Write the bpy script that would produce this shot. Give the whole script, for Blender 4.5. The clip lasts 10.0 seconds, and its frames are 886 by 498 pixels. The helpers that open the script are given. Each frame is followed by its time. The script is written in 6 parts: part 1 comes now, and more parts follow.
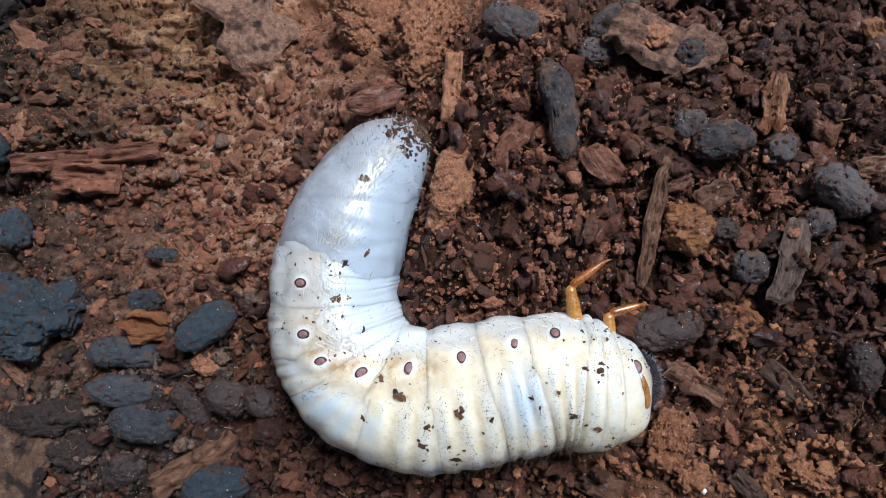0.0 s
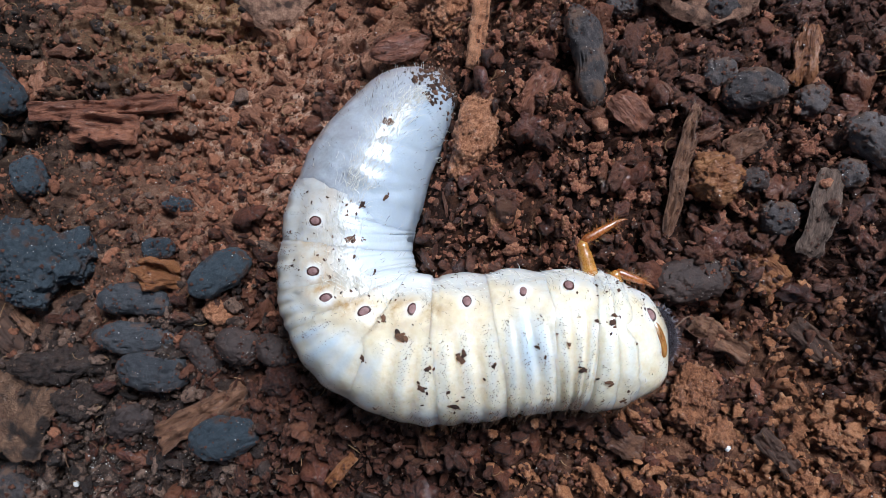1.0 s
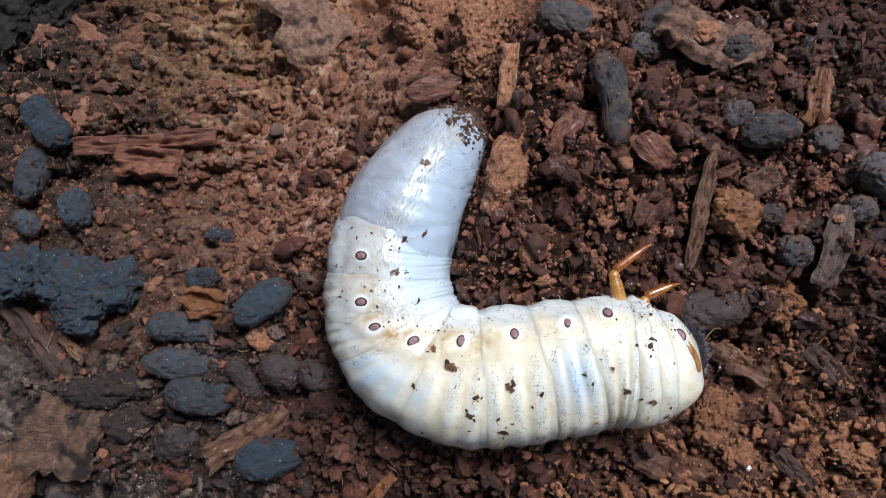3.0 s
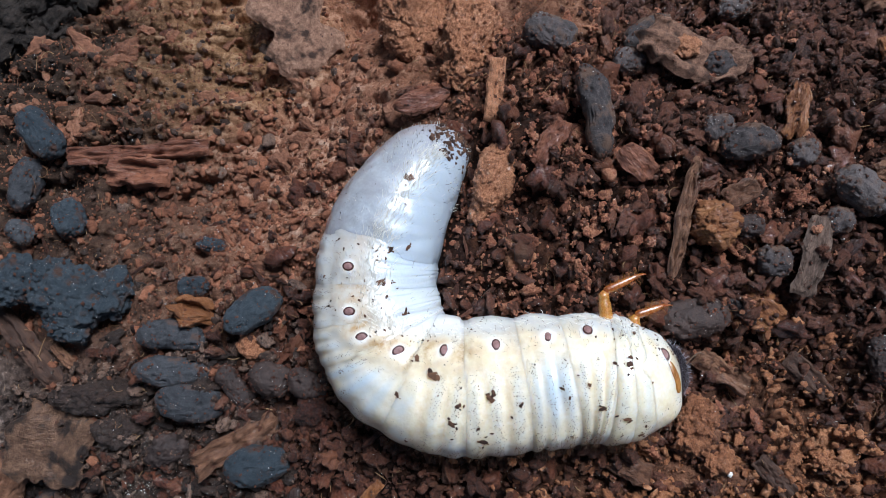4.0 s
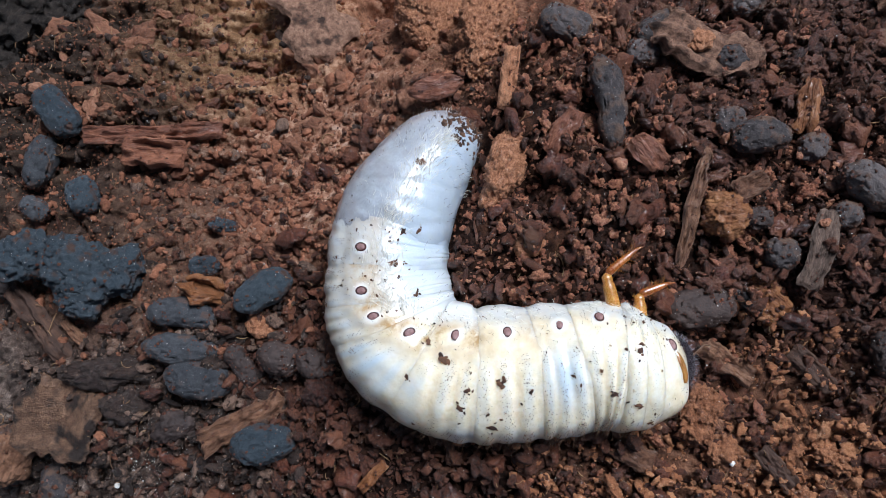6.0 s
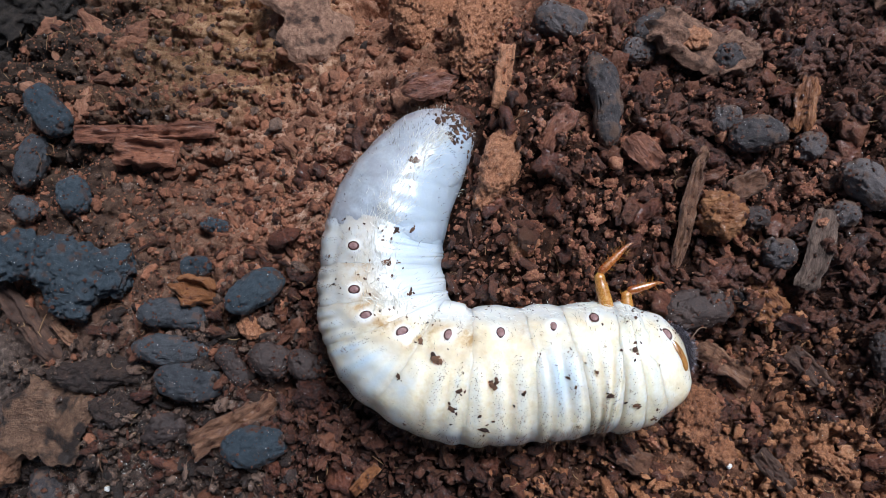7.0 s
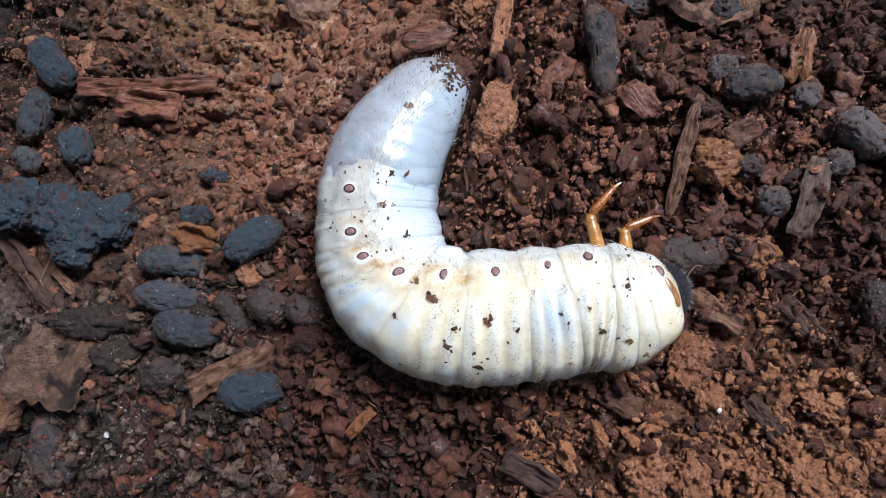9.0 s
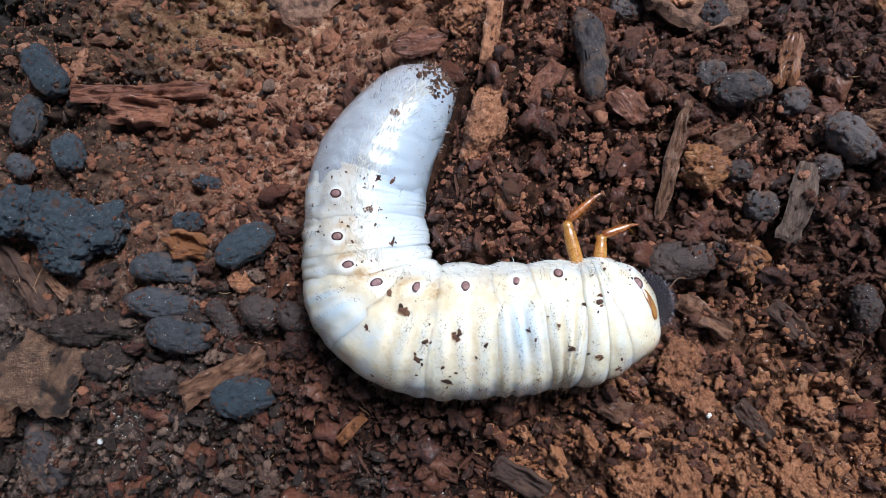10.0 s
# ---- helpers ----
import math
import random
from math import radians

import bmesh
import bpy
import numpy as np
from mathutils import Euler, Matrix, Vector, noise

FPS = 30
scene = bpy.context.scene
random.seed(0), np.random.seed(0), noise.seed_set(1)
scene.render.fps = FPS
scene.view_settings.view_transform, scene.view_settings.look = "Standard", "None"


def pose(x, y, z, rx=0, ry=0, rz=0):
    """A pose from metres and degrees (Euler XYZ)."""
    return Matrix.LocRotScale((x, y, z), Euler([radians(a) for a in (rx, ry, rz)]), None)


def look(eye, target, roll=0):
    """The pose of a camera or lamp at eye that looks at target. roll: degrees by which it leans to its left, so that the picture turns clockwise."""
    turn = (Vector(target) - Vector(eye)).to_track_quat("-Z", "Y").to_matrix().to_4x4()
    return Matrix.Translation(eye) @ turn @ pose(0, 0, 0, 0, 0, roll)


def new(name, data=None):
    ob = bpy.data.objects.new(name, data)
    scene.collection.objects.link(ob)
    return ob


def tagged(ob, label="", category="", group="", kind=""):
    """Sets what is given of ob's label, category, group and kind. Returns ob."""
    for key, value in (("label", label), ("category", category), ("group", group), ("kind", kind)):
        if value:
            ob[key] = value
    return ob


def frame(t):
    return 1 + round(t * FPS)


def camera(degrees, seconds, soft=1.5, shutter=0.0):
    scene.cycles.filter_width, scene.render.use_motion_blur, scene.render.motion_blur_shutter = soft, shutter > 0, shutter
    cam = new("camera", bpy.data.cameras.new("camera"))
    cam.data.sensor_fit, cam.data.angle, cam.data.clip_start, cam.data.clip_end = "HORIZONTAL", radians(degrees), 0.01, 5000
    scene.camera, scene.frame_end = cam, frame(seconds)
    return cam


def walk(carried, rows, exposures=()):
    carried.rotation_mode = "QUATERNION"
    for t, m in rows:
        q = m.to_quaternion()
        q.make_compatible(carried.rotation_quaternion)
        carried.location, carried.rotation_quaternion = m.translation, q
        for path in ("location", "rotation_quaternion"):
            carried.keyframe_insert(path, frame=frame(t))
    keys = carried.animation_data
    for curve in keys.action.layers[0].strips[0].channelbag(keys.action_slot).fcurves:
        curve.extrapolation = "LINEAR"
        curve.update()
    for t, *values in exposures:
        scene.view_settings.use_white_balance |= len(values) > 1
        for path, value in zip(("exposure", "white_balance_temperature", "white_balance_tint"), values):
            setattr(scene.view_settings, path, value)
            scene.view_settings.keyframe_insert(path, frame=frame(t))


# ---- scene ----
cam = camera(62.7, 10.0, soft=0.6)
CAMERA_ROWS = [
    (0.0, 0.00396, 0.00334, 0.09993, -0.774, 0.531, -1.174),
    (0.2, 0.00262, -0.00001, 0.09943, -0.237, 0.427, -0.404),
    (0.4, 0.00348, -0.00372, 0.09739, 0.666, 0.788, 0.153),
    (0.5, 0.00405, -0.00338, 0.09647, 0.469, 0.676, 0.111),
    (0.7, 0.00274, -0.00360, 0.09826, 0.291, 0.984, 0.006),
    (0.9, 0.00203, -0.00730, 0.09801, 1.339, 1.084, 0.448),
    (1.0, 0.00175, -0.00718, 0.09792, 0.951, 0.950, 0.574),
    (1.2, 0.00172, -0.00445, 0.10081, 1.401, 1.243, 0.201),
    (1.4, 0.00189, -0.00541, 0.09925, 1.435, 0.965, 0.325),
    (1.5, 0.00128, -0.00461, 0.09986, 1.115, 1.022, 0.244),
    (1.7, 0.00139, -0.00475, 0.09900, 1.405, 1.326, 0.503),
    (2.0, -0.00003, -0.00447, 0.09864, 1.436, 0.945, 0.651),
    (2.2, -0.00073, -0.00519, 0.09887, 1.237, 1.244, 0.871),
    (2.5, -0.00080, -0.00578, 0.09944, 1.650, 0.977, 0.660),
    (2.7, -0.00334, -0.00366, 0.10268, 1.070, 0.990, 0.392),
    (3.8, -0.00316, -0.00299, 0.10547, 2.200, 0.451, 0.126),
    (4.0, -0.00219, -0.00387, 0.10599, 2.278, 0.487, 0.384),
    (4.2, -0.00065, -0.00471, 0.10565, 2.333, 0.797, 0.310),
    (4.3, -0.00138, -0.00564, 0.10663, 2.158, 0.646, 0.403),
    (4.5, -0.00170, -0.00167, 0.11062, 2.328, 0.555, 0.128),
    (4.7, -0.00042, 0.00228, 0.11224, 1.509, 0.320, 0.451),
    (4.8, -0.00050, 0.00357, 0.11298, 1.744, 0.419, 0.061),
    (5.0, -0.00130, -0.00321, 0.10990, 2.160, 0.122, 0.787),
    (5.2, -0.00159, -0.00131, 0.11143, 2.507, 0.453, 0.764),
    (5.3, -0.00180, -0.00178, 0.11041, 2.551, 0.300, 0.813),
    (5.5, -0.00319, -0.00681, 0.11230, 3.505, 0.609, 1.812),
    (5.7, -0.00324, -0.00617, 0.11005, 2.366, 0.684, 1.915),
    (6.8, -0.00330, -0.00898, 0.10508, 3.011, 0.416, 2.238),
    (7.0, -0.00252, -0.00736, 0.10571, 2.865, 0.511, 2.042),
    (7.2, -0.00268, -0.00520, 0.10687, 2.240, 0.612, 1.871),
    (7.3, -0.00237, -0.00764, 0.10723, 2.414, 0.622, 2.252),
    (7.5, -0.00274, -0.01150, 0.10911, 2.226, 0.950, 2.917),
    (7.6, -0.00245, -0.01370, 0.10674, 2.419, 0.862, 3.252),
    (7.8, -0.00202, -0.01619, 0.10507, 2.000, 0.928, 3.552),
    (8.0, -0.00152, -0.01759, 0.10457, 2.423, 0.839, 3.677),
    (8.2, -0.00127, -0.01810, 0.10399, 2.256, 0.948, 3.445),
    (8.5, -0.00165, -0.01739, 0.10425, 2.433, 0.850, 3.434),
    (8.7, -0.00022, -0.01511, 0.10518, 2.409, 1.066, 3.035),
    (8.9, -0.00010, -0.01442, 0.10566, 2.109, 0.927, 2.846),
    (9.0, -0.00087, -0.01446, 0.10652, 2.371, 0.859, 2.777),
    (9.2, -0.00080, -0.01578, 0.10557, 2.855, 0.638, 3.165),
    (9.4, -0.00093, -0.01593, 0.10633, 2.954, 0.766, 3.048),
    (9.5, -0.00012, -0.01537, 0.10513, 2.892, 0.666, 2.860),
    (9.7, 0.00069, -0.01324, 0.10588, 2.762, 0.905, 2.473),
    (10.0, 0.00058, -0.01364, 0.10682, 2.446, 0.885, 2.534),
]
EXPOSURE = 0.395
walk(cam, [(t, pose(*m)) for t, *m in CAMERA_ROWS], [(0.0, EXPOSURE - 0.05), (2.7, EXPOSURE - 0.05), (4.5, EXPOSURE - 0.02), (5.5, EXPOSURE), (7.0, EXPOSURE + 0.02), (8.0, EXPOSURE + 0.1), (10.0, EXPOSURE + 0.11)])

# ---- light: a bright overcast sky, its brightest part high above the far side ----
world = bpy.data.worlds.new("sky")
scene.world = world
world.use_nodes = True
wn, wl = world.node_tree.nodes, world.node_tree.links
sky = wn.new("ShaderNodeTexSky")
sky.sky_type, sky.sun_disc = "NISHITA", False
sky.sun_elevation, sky.sun_rotation = radians(55.8), radians(28)
wn["Background"].inputs["Strength"].default_value = 0.04
wl.new(sky.outputs[0], wn["Background"].inputs["Color"])
sun = new("sun", bpy.data.lights.new("sun", "SUN"))
sun.data.energy, sun.data.angle, sun.data.color = 4.85, radians(22), (0.773, 0.866, 1.0)
sun.matrix_world = look((0.32, 0.6, 1.0), (0, 0, 0))

MM = 0.001


# ---- noise ----
def vnoise(p, seed):
    """Smooth value noise, -1 to 1, for an array of points."""
    i = np.floor(p).astype(np.int64)
    f = p - i
    f = f * f * (3 - 2 * f)
    total = np.zeros(len(p))
    for dx in (0, 1):
        for dy in (0, 1):
            for dz in (0, 1):
                h = ((i[:, 0] + dx) * 374761393 + (i[:, 1] + dy) * 668265263 + (i[:, 2] + dz) * 1440662683 + seed * 974711) & 0xFFFFFFFF
                h = ((h ^ (h >> 13)) * 1274126177) & 0xFFFFFFFF
                h = ((h ^ (h >> 16)) * 2246822519) & 0xFFFFFFFF
                h = (h ^ (h >> 13)) & 0xFFFFFF
                w = (f[:, 0] if dx else 1 - f[:, 0]) * (f[:, 1] if dy else 1 - f[:, 1]) * (f[:, 2] if dz else 1 - f[:, 2])
                total += w * (h / 0x7FFFFF - 1.0)
    return total


def fbm(p, size, octaves=3, seed=0, gain=0.5):
    """Fractal noise whose largest features measure size."""
    total, amp = np.zeros(len(p)), 1.0
    q = np.asarray(p, float) / size
    for o in range(octaves):
        total += amp * vnoise(q + 17.3 * o, seed + o)
        q, amp = q * 2.03, amp * gain
    return total


def cells(p, size, seed):
    """Packed cells in plan, about size across: distance from the nearest cell's centre, and that cell's random number."""
    q = np.asarray(p, float)[:, :2] / size
    base = np.floor(q).astype(np.int64)
    best, mark = np.full(len(q), 9.0), np.zeros(len(q))
    for dx in (-1, 0, 1):
        for dy in (-1, 0, 1):
            g = base + (dx, dy)
            h = (g[:, 0] * 374761393 + g[:, 1] * 668265263 + seed * 974711) & 0xFFFFFFFF
            h = ((h ^ (h >> 13)) * 1274126177) & 0xFFFFFFFF
            h = ((h ^ (h >> 16)) * 2246822519) & 0xFFFFFFFF
            h = h ^ (h >> 13)
            c = g + np.stack([(h & 0x3FF) / 1023, ((h >> 10) & 0x3FF) / 1023], 1) * 0.9 + 0.05
            d = np.hypot(*(q - c).T)
            near = d < best
            best, mark = np.where(near, d, best), np.where(near, ((h >> 20) & 0x3FF) / 1023, mark)
    return best, mark


def packed(p):
    """Heights, in metres, and tones of a packed mass of crumbs, large and small."""
    w = p + np.stack([fbm(p, 1.6 * MM, 2, 81), fbm(p, 1.6 * MM, 2, 82), 0 * p[:, 0]], 1) * 0.35 * MM
    big, tone_big = cells(w, 2.7 * MM, 11)
    small, tone_small = cells(w, 1.15 * MM, 12)
    high = (0.8 - 1.5 * big ** 2) * (0.5 + tone_big) * 1.15 + (0.5 - small ** 2) * (0.6 + 0.6 * tone_small) * 0.8
    return high * MM, 0.6 * tone_big + 0.4 * tone_small - 0.5


# ---- the lie of the land ----
HILLS = [(-38, 13, -6.2, 16), (-90, 37, 4.1, 16), (-37, 39, -5.3, 16), (50, -22, -8.1, 16), (13, 34, 6.5, 16), (-19, 50, -16, 5)]


def lie(x, y):
    """Height of the soil's general surface, in metres."""
    x, y = np.clip(x, -0.118, 0.09), np.clip(y, -0.075, 0.07)
    z = -0.003766 + 0.2326 * x - 0.2047 * y - 0.8681 * x * x - 0.2671 * x * y - 4.961 * y * y
    for cx, cy, h, s in HILLS:
        z = z + h * MM * np.exp(-((x - cx * MM) ** 2 + (y - cy * MM) ** 2) / (2 * (s * MM) ** 2))
    return z


# the grub's axis from tail to head: x, y, z, radius in millimetres
AXIS = np.array([
    (-0.4, 18.3, -7.0, 1.2), (-1.5, 17.4, -7.2, 3.6), (-5.3, 14.3, -7.5, 6.6), (-8.0, 10.9, -7.6, 7.8), (-10.4, 6.9, -7.5, 8.7),
    (-11.9, 3.3, -7.2, 9.2), (-13.0, -0.75, -6.8, 9.35), (-13.25, -4.5, -6.2, 9.45), (-12.9, -9.3, -5.4, 9.8), (-11.6, -13.4, -4.4, 10.0),
    (-8.7, -17.5, -2.9, 9.8), (-3.2, -19.6, -0.8, 9.7), (0.75, -20.1, 0.2, 9.7), (5.5, -19.7, 1.0, 9.75), (11.0, -19.1, 2.4, 9.4),
    (17.2, -18.4, 4.2, 8.8), (21.3, -18.8, 5.2, 8.6), (25.1, -18.9, 5.3, 7.2), (27.8, -18.6, 5.0, 5.0), (29.4, -18.5, 4.8, 1.0)]) * MM


def spline(s):
    """Catmull-Rom along the axis; s runs from 0 to the last station."""
    s = np.clip(np.atleast_1d(s), 0, len(AXIS) - 1.001)
    i = s.astype(int)
    f = (s - i)[:, None]
    at = lambda k: AXIS[np.clip(i + k, 0, len(AXIS) - 1)]
    a, b, c, d = at(-1), at(0), at(1), at(2)
    return 0.5 * (2 * b + (c - a) * f + (2 * a - 5 * b + 4 * c - d) * f ** 2 + (3 * b - a - 3 * c + d) * f ** 3)


DENSE = spline(np.linspace(0, len(AXIS) - 1.002, 240))


def beside_grub(x, y):
    """Distance from the grub's axis over its radius, and the axis's height and radius there."""
    d = np.full(np.shape(x), 1e9)
    zc, rc = np.zeros(np.shape(x)), np.ones(np.shape(x))
    for px, py, pz, pr in DENSE[::3]:
        q = np.hypot(x - px, y - py) / max(pr, 0.002)
        near = q < d
        d, zc, rc = np.where(near, q, d), np.where(near, pz, zc), np.where(near, pr, rc)
    return d, zc, rc


def ground_height(x, y, fine=True):
    """Height of the ground itself."""
    x, y = np.asarray(x, float), np.asarray(y, float)
    z = lie(x, y) - 3.6 * MM
    p = np.stack([x.ravel(), y.ravel(), np.zeros(x.size)], 1)
    wood = np.clip((-x - 0.012) / 0.03, 0, 1) * np.clip((y + 0.004) / 0.02, 0, 1)
    fib = fbm(p * (0.35, 1.5, 1), 4 * MM, 4, 40).reshape(x.shape)
    lump = fbm(p, 9 * MM, 3, 3).reshape(x.shape)
    z = z + lump * (1.5 - 0.5 * wood) * MM + fib * wood * 2.2 * MM + (0.35 - np.abs(fbm(p, 2.0 * MM, 3, 25, 0.6))).reshape(x.shape) * wood * 1.5 * MM + (0.45 - np.abs(fbm(p * (0.7, 1.1, 1), 6 * MM, 4, 21, 0.6))).reshape(x.shape) * wood * 3.4 * MM
    if fine:
        z = z + fbm(p, 2.2 * MM, 4, 9, 0.65).reshape(x.shape) * 0.6 * MM + packed(p)[0].reshape(x.shape) * (1.35 - 0.8 * wood)
    out = np.clip((np.hypot(x, y) - 0.14) / 0.3, 0, 1)
    z = z * (1 - out) - 0.012 * out
    d, zc, rc = beside_grub(x, y)
    bed = zc - rc * 0.55
    k = np.clip((1.12 - d) / 0.2, 0, 1)
    return np.where(z > bed, z * (1 - k) + bed * k, z)


def ground_at(x, y):
    return float(ground_height(np.array([x]), np.array([y]), False)[0])


# ---- meshes ----
def tri_mesh(name, v, f, mat, smooth=False):
    v, f = np.asarray(v, np.float32), np.asarray(f, np.int32)
    me = bpy.data.meshes.new(name)
    me.vertices.add(len(v))
    me.vertices.foreach_set("co", v.ravel())
    n = f.shape[1]
    me.loops.add(f.size)
    me.loops.foreach_set("vertex_index", f.ravel())
    me.polygons.add(len(f))
    me.polygons.foreach_set("loop_start", np.arange(0, f.size, n, dtype=np.int32))
    me.polygons.foreach_set("use_smooth", np.full(len(f), smooth))
    me.update(calc_edges=True)
    me.validate()
    me.materials.append(mat)
    return me


def ico(sub):
    bm = bmesh.new()
    bmesh.ops.create_icosphere(bm, subdivisions=sub, radius=1)
    v = np.array([q.co for q in bm.verts])
    f = np.array([[q.index for q in g.verts] for g in bm.faces])
    bm.free()
    return v, f


ICO = {k: ico(k) for k in (1, 2, 3, 4, 5, 6)}


def part(name, me, parent, label="", m=None):
    ob = new(name, me)
    ob.parent = parent
    if m is not None:
        ob.matrix_basis = m
    return tagged(ob, label)


def thing(name, me, label, category, m=None, group="", kind=""):
    ob = new(name, me)
    if m is not None:
        ob.matrix_basis = m
    return tagged(ob, label, category, group, kind)


# ---- materials ----
def material(name, ramp, rough=0.8, size=2.0, bump=0.4, island=0.0, spec=0.3, random_object=0.0, stretch=(1, 1, 1), stain=None, wet=0.0, blend=0.12, relief=0.0009, grainy=0.6):
    """A mineral or woody surface: two scales of noise through a colour ramp, with relief. size: of the coarse mottling, in mm."""
    m = bpy.data.materials.new(name)
    m.use_nodes = True
    n, l = m.node_tree.nodes, m.node_tree.links
    b = n["Principled BSDF"]
    co = n.new("ShaderNodeTexCoord")
    mp = n.new("ShaderNodeMapping")
    mp.inputs["Scale"].default_value = [1000 * s for s in stretch]
    l.new(co.outputs["Object"], mp.inputs["Vector"])
    coarse, grain = n.new("ShaderNodeTexNoise"), n.new("ShaderNodeTexNoise")
    for tex, scale, detail in ((coarse, 1 / size, 4), (grain, 5 / size, 5)):
        tex.inputs["Scale"].default_value = scale
        tex.inputs["Detail"].default_value = detail
        tex.inputs["Roughness"].default_value = 0.65
        l.new(mp.outputs[0], tex.inputs["Vector"])
    mix = n.new("ShaderNodeMath")
    mix.operation = "MULTIPLY_ADD"
    l.new(grain.outputs["Fac"], mix.inputs[0])
    mix.inputs[1].default_value = grainy
    sub = n.new("ShaderNodeMath")
    sub.operation = "SUBTRACT"
    l.new(coarse.outputs["Fac"], sub.inputs[0])
    sub.inputs[1].default_value = 0.3
    l.new(sub.outputs[0], mix.inputs[2])
    value = mix.outputs[0]
    for amount, node, socket in ((island, "ShaderNodeNewGeometry", "Random Per Island"), (random_object, "ShaderNodeObjectInfo", "Random")):
        if amount:
            src = n.new(node)
            add = n.new("ShaderNodeMath")
            add.operation = "MULTIPLY_ADD"
            cent = n.new("ShaderNodeMath")
            cent.operation = "SUBTRACT"
            l.new(src.outputs[socket], cent.inputs[0])
            cent.inputs[1].default_value = 0.5
            l.new(cent.outputs[0], add.inputs[0])
            add.inputs[1].default_value = amount
            l.new(value, add.inputs[2])
            value = add.outputs[0]
    cr = n.new("ShaderNodeValToRGB")
    el = cr.color_ramp.elements
    while len(el) < len(ramp):
        el.new(0.5)
    for e, (at, c) in zip(el, ramp):
        e.position, e.color = at, (*c, 1)
    l.new(value, cr.inputs[0])
    colour = cr.outputs[0]
    if stain:
        c, at, reach = stain
        blot = n.new("ShaderNodeTexNoise")
        blot.inputs["Scale"].default_value = 1 / reach
        blot.inputs["Detail"].default_value = 5
        l.new(mp.outputs[0], blot.inputs["Vector"])
        mr = n.new("ShaderNodeMapRange")
        mr.inputs["From Min"].default_value, mr.inputs["From Max"].default_value = at, at + blend
        l.new(blot.outputs["Fac"], mr.inputs["Value"])
        mx = n.new("ShaderNodeMix")
        mx.data_type = "RGBA"
        l.new(mr.outputs[0], mx.inputs["Factor"])
        l.new(colour, mx.inputs["A"])
        mx.inputs["B"].default_value = (*c, 1)
        colour = mx.outputs["Result"]
    l.new(colour, b.inputs["Base Color"])
    rr = n.new("ShaderNodeMapRange")
    rr.inputs["To Min"].default_value, rr.inputs["To Max"].default_value = rough - 0.22, min(1, rough + 0.18)
    l.new(grain.outputs["Fac"], rr.inputs["Value"])
    l.new(rr.outputs[0], b.inputs["Roughness"])
    b.inputs["Specular IOR Level"].default_value = spec
    bp = n.new("ShaderNodeBump")
    bp.inputs["Strength"].default_value, bp.inputs["Distance"].default_value = bump, relief
    l.new(mix.outputs[0], bp.inputs["Height"])
    l.new(bp.outputs[0], b.inputs["Normal"])
    if wet:
        glint = n.new("ShaderNodeTexNoise")
        glint.inputs["Scale"].default_value, glint.inputs["Detail"].default_value = 4 / size, 3
        l.new(mp.outputs[0], glint.inputs["Vector"])
        gb = n.new("ShaderNodeBump")
        gb.inputs["Strength"].default_value, gb.inputs["Distance"].default_value = 0.9, 0.0004
        l.new(glint.outputs["Fac"], gb.inputs["Height"])
        l.new(gb.outputs[0], b.inputs["Coat Normal"])
        b.inputs["Coat Weight"].default_value, b.inputs["Coat Roughness"].default_value = wet, 0.06
    return m


soil_mat = material("moist_soil", [(0.2, (0.00783, 0.003306, 0.002349)), (0.45, (0.01827, 0.008004, 0.00522)), (0.65, (0.04437, 0.01653, 0.009135)), (0.9, (0.0957, 0.03741, 0.0187))], 0.7, 1.4, 1.0, spec=0.15, wet=0.08, relief=0.0009, grainy=0.85)
crumb_mat = material("soil_crumbs", [(0.0, (0.01197, 0.004635, 0.003226)), (0.35, (0.03989, 0.01403, 0.008604)), (0.62, (0.117, 0.03659, 0.01853)), (0.86, (0.1861, 0.06708, 0.03704)), (1.0, (0.3192, 0.1341, 0.07409))], 0.55, 0.7, 1.0, island=0.36, spec=0.4, wet=0.5, relief=0.0009, grainy=0.85, stain=((0.14, 0.054, 0.026), 0.58, 5.0), blend=0.12)
# red is their own; the extra brightness paints in haze and stronger central light
red_crumb_mat = material("red_crumbs", [(0.0, (0.03715, 0.01294, 0.007482)), (0.3, (0.1883, 0.05923, 0.03198)), (0.65, (0.3901, 0.1326, 0.07107)), (1.0, (0.6724, 0.3079, 0.1658))], 0.6, 0.9, 1.0, island=0.42, spec=0.4, wet=0.5, relief=0.0009, grainy=0.85)
grey_crumb_mat = material("grey_crumbs", [(0.05, (0.01253, 0.007615, 0.00575)), (0.4, (0.03584, 0.02034, 0.01492)), (0.7, (0.07527, 0.04201, 0.02986)), (1.0, (0.2686, 0.1576, 0.1106))], 0.52, 1.0, 1.0, island=0.75, spec=0.35, wet=0.45, relief=0.0009, grainy=0.85)
ochre_crumb_mat = material("ochre_crumbs", [(0.05, (0.03815, 0.01183, 0.005954)), (0.25, (0.2307, 0.07872, 0.03334)), (0.6, (0.4485, 0.1656, 0.06879)), (1.0, (0.7048, 0.3223, 0.156))], 0.6, 0.9, 1.0, island=0.42, spec=0.4, wet=0.5, relief=0.0009, grainy=0.85)
lump_mat = material("crumb_lumps", [(0.05, (0.01008, 0.0038, 0.002646)), (0.35, (0.03584, 0.0106, 0.00588)), (0.65, (0.112, 0.028, 0.01196)), (0.9, (0.1665, 0.05814, 0.02822))], 0.55, 0.9, 1.0, random_object=0.6, spec=0.35, wet=0.6, relief=0.0009, grainy=0.85)
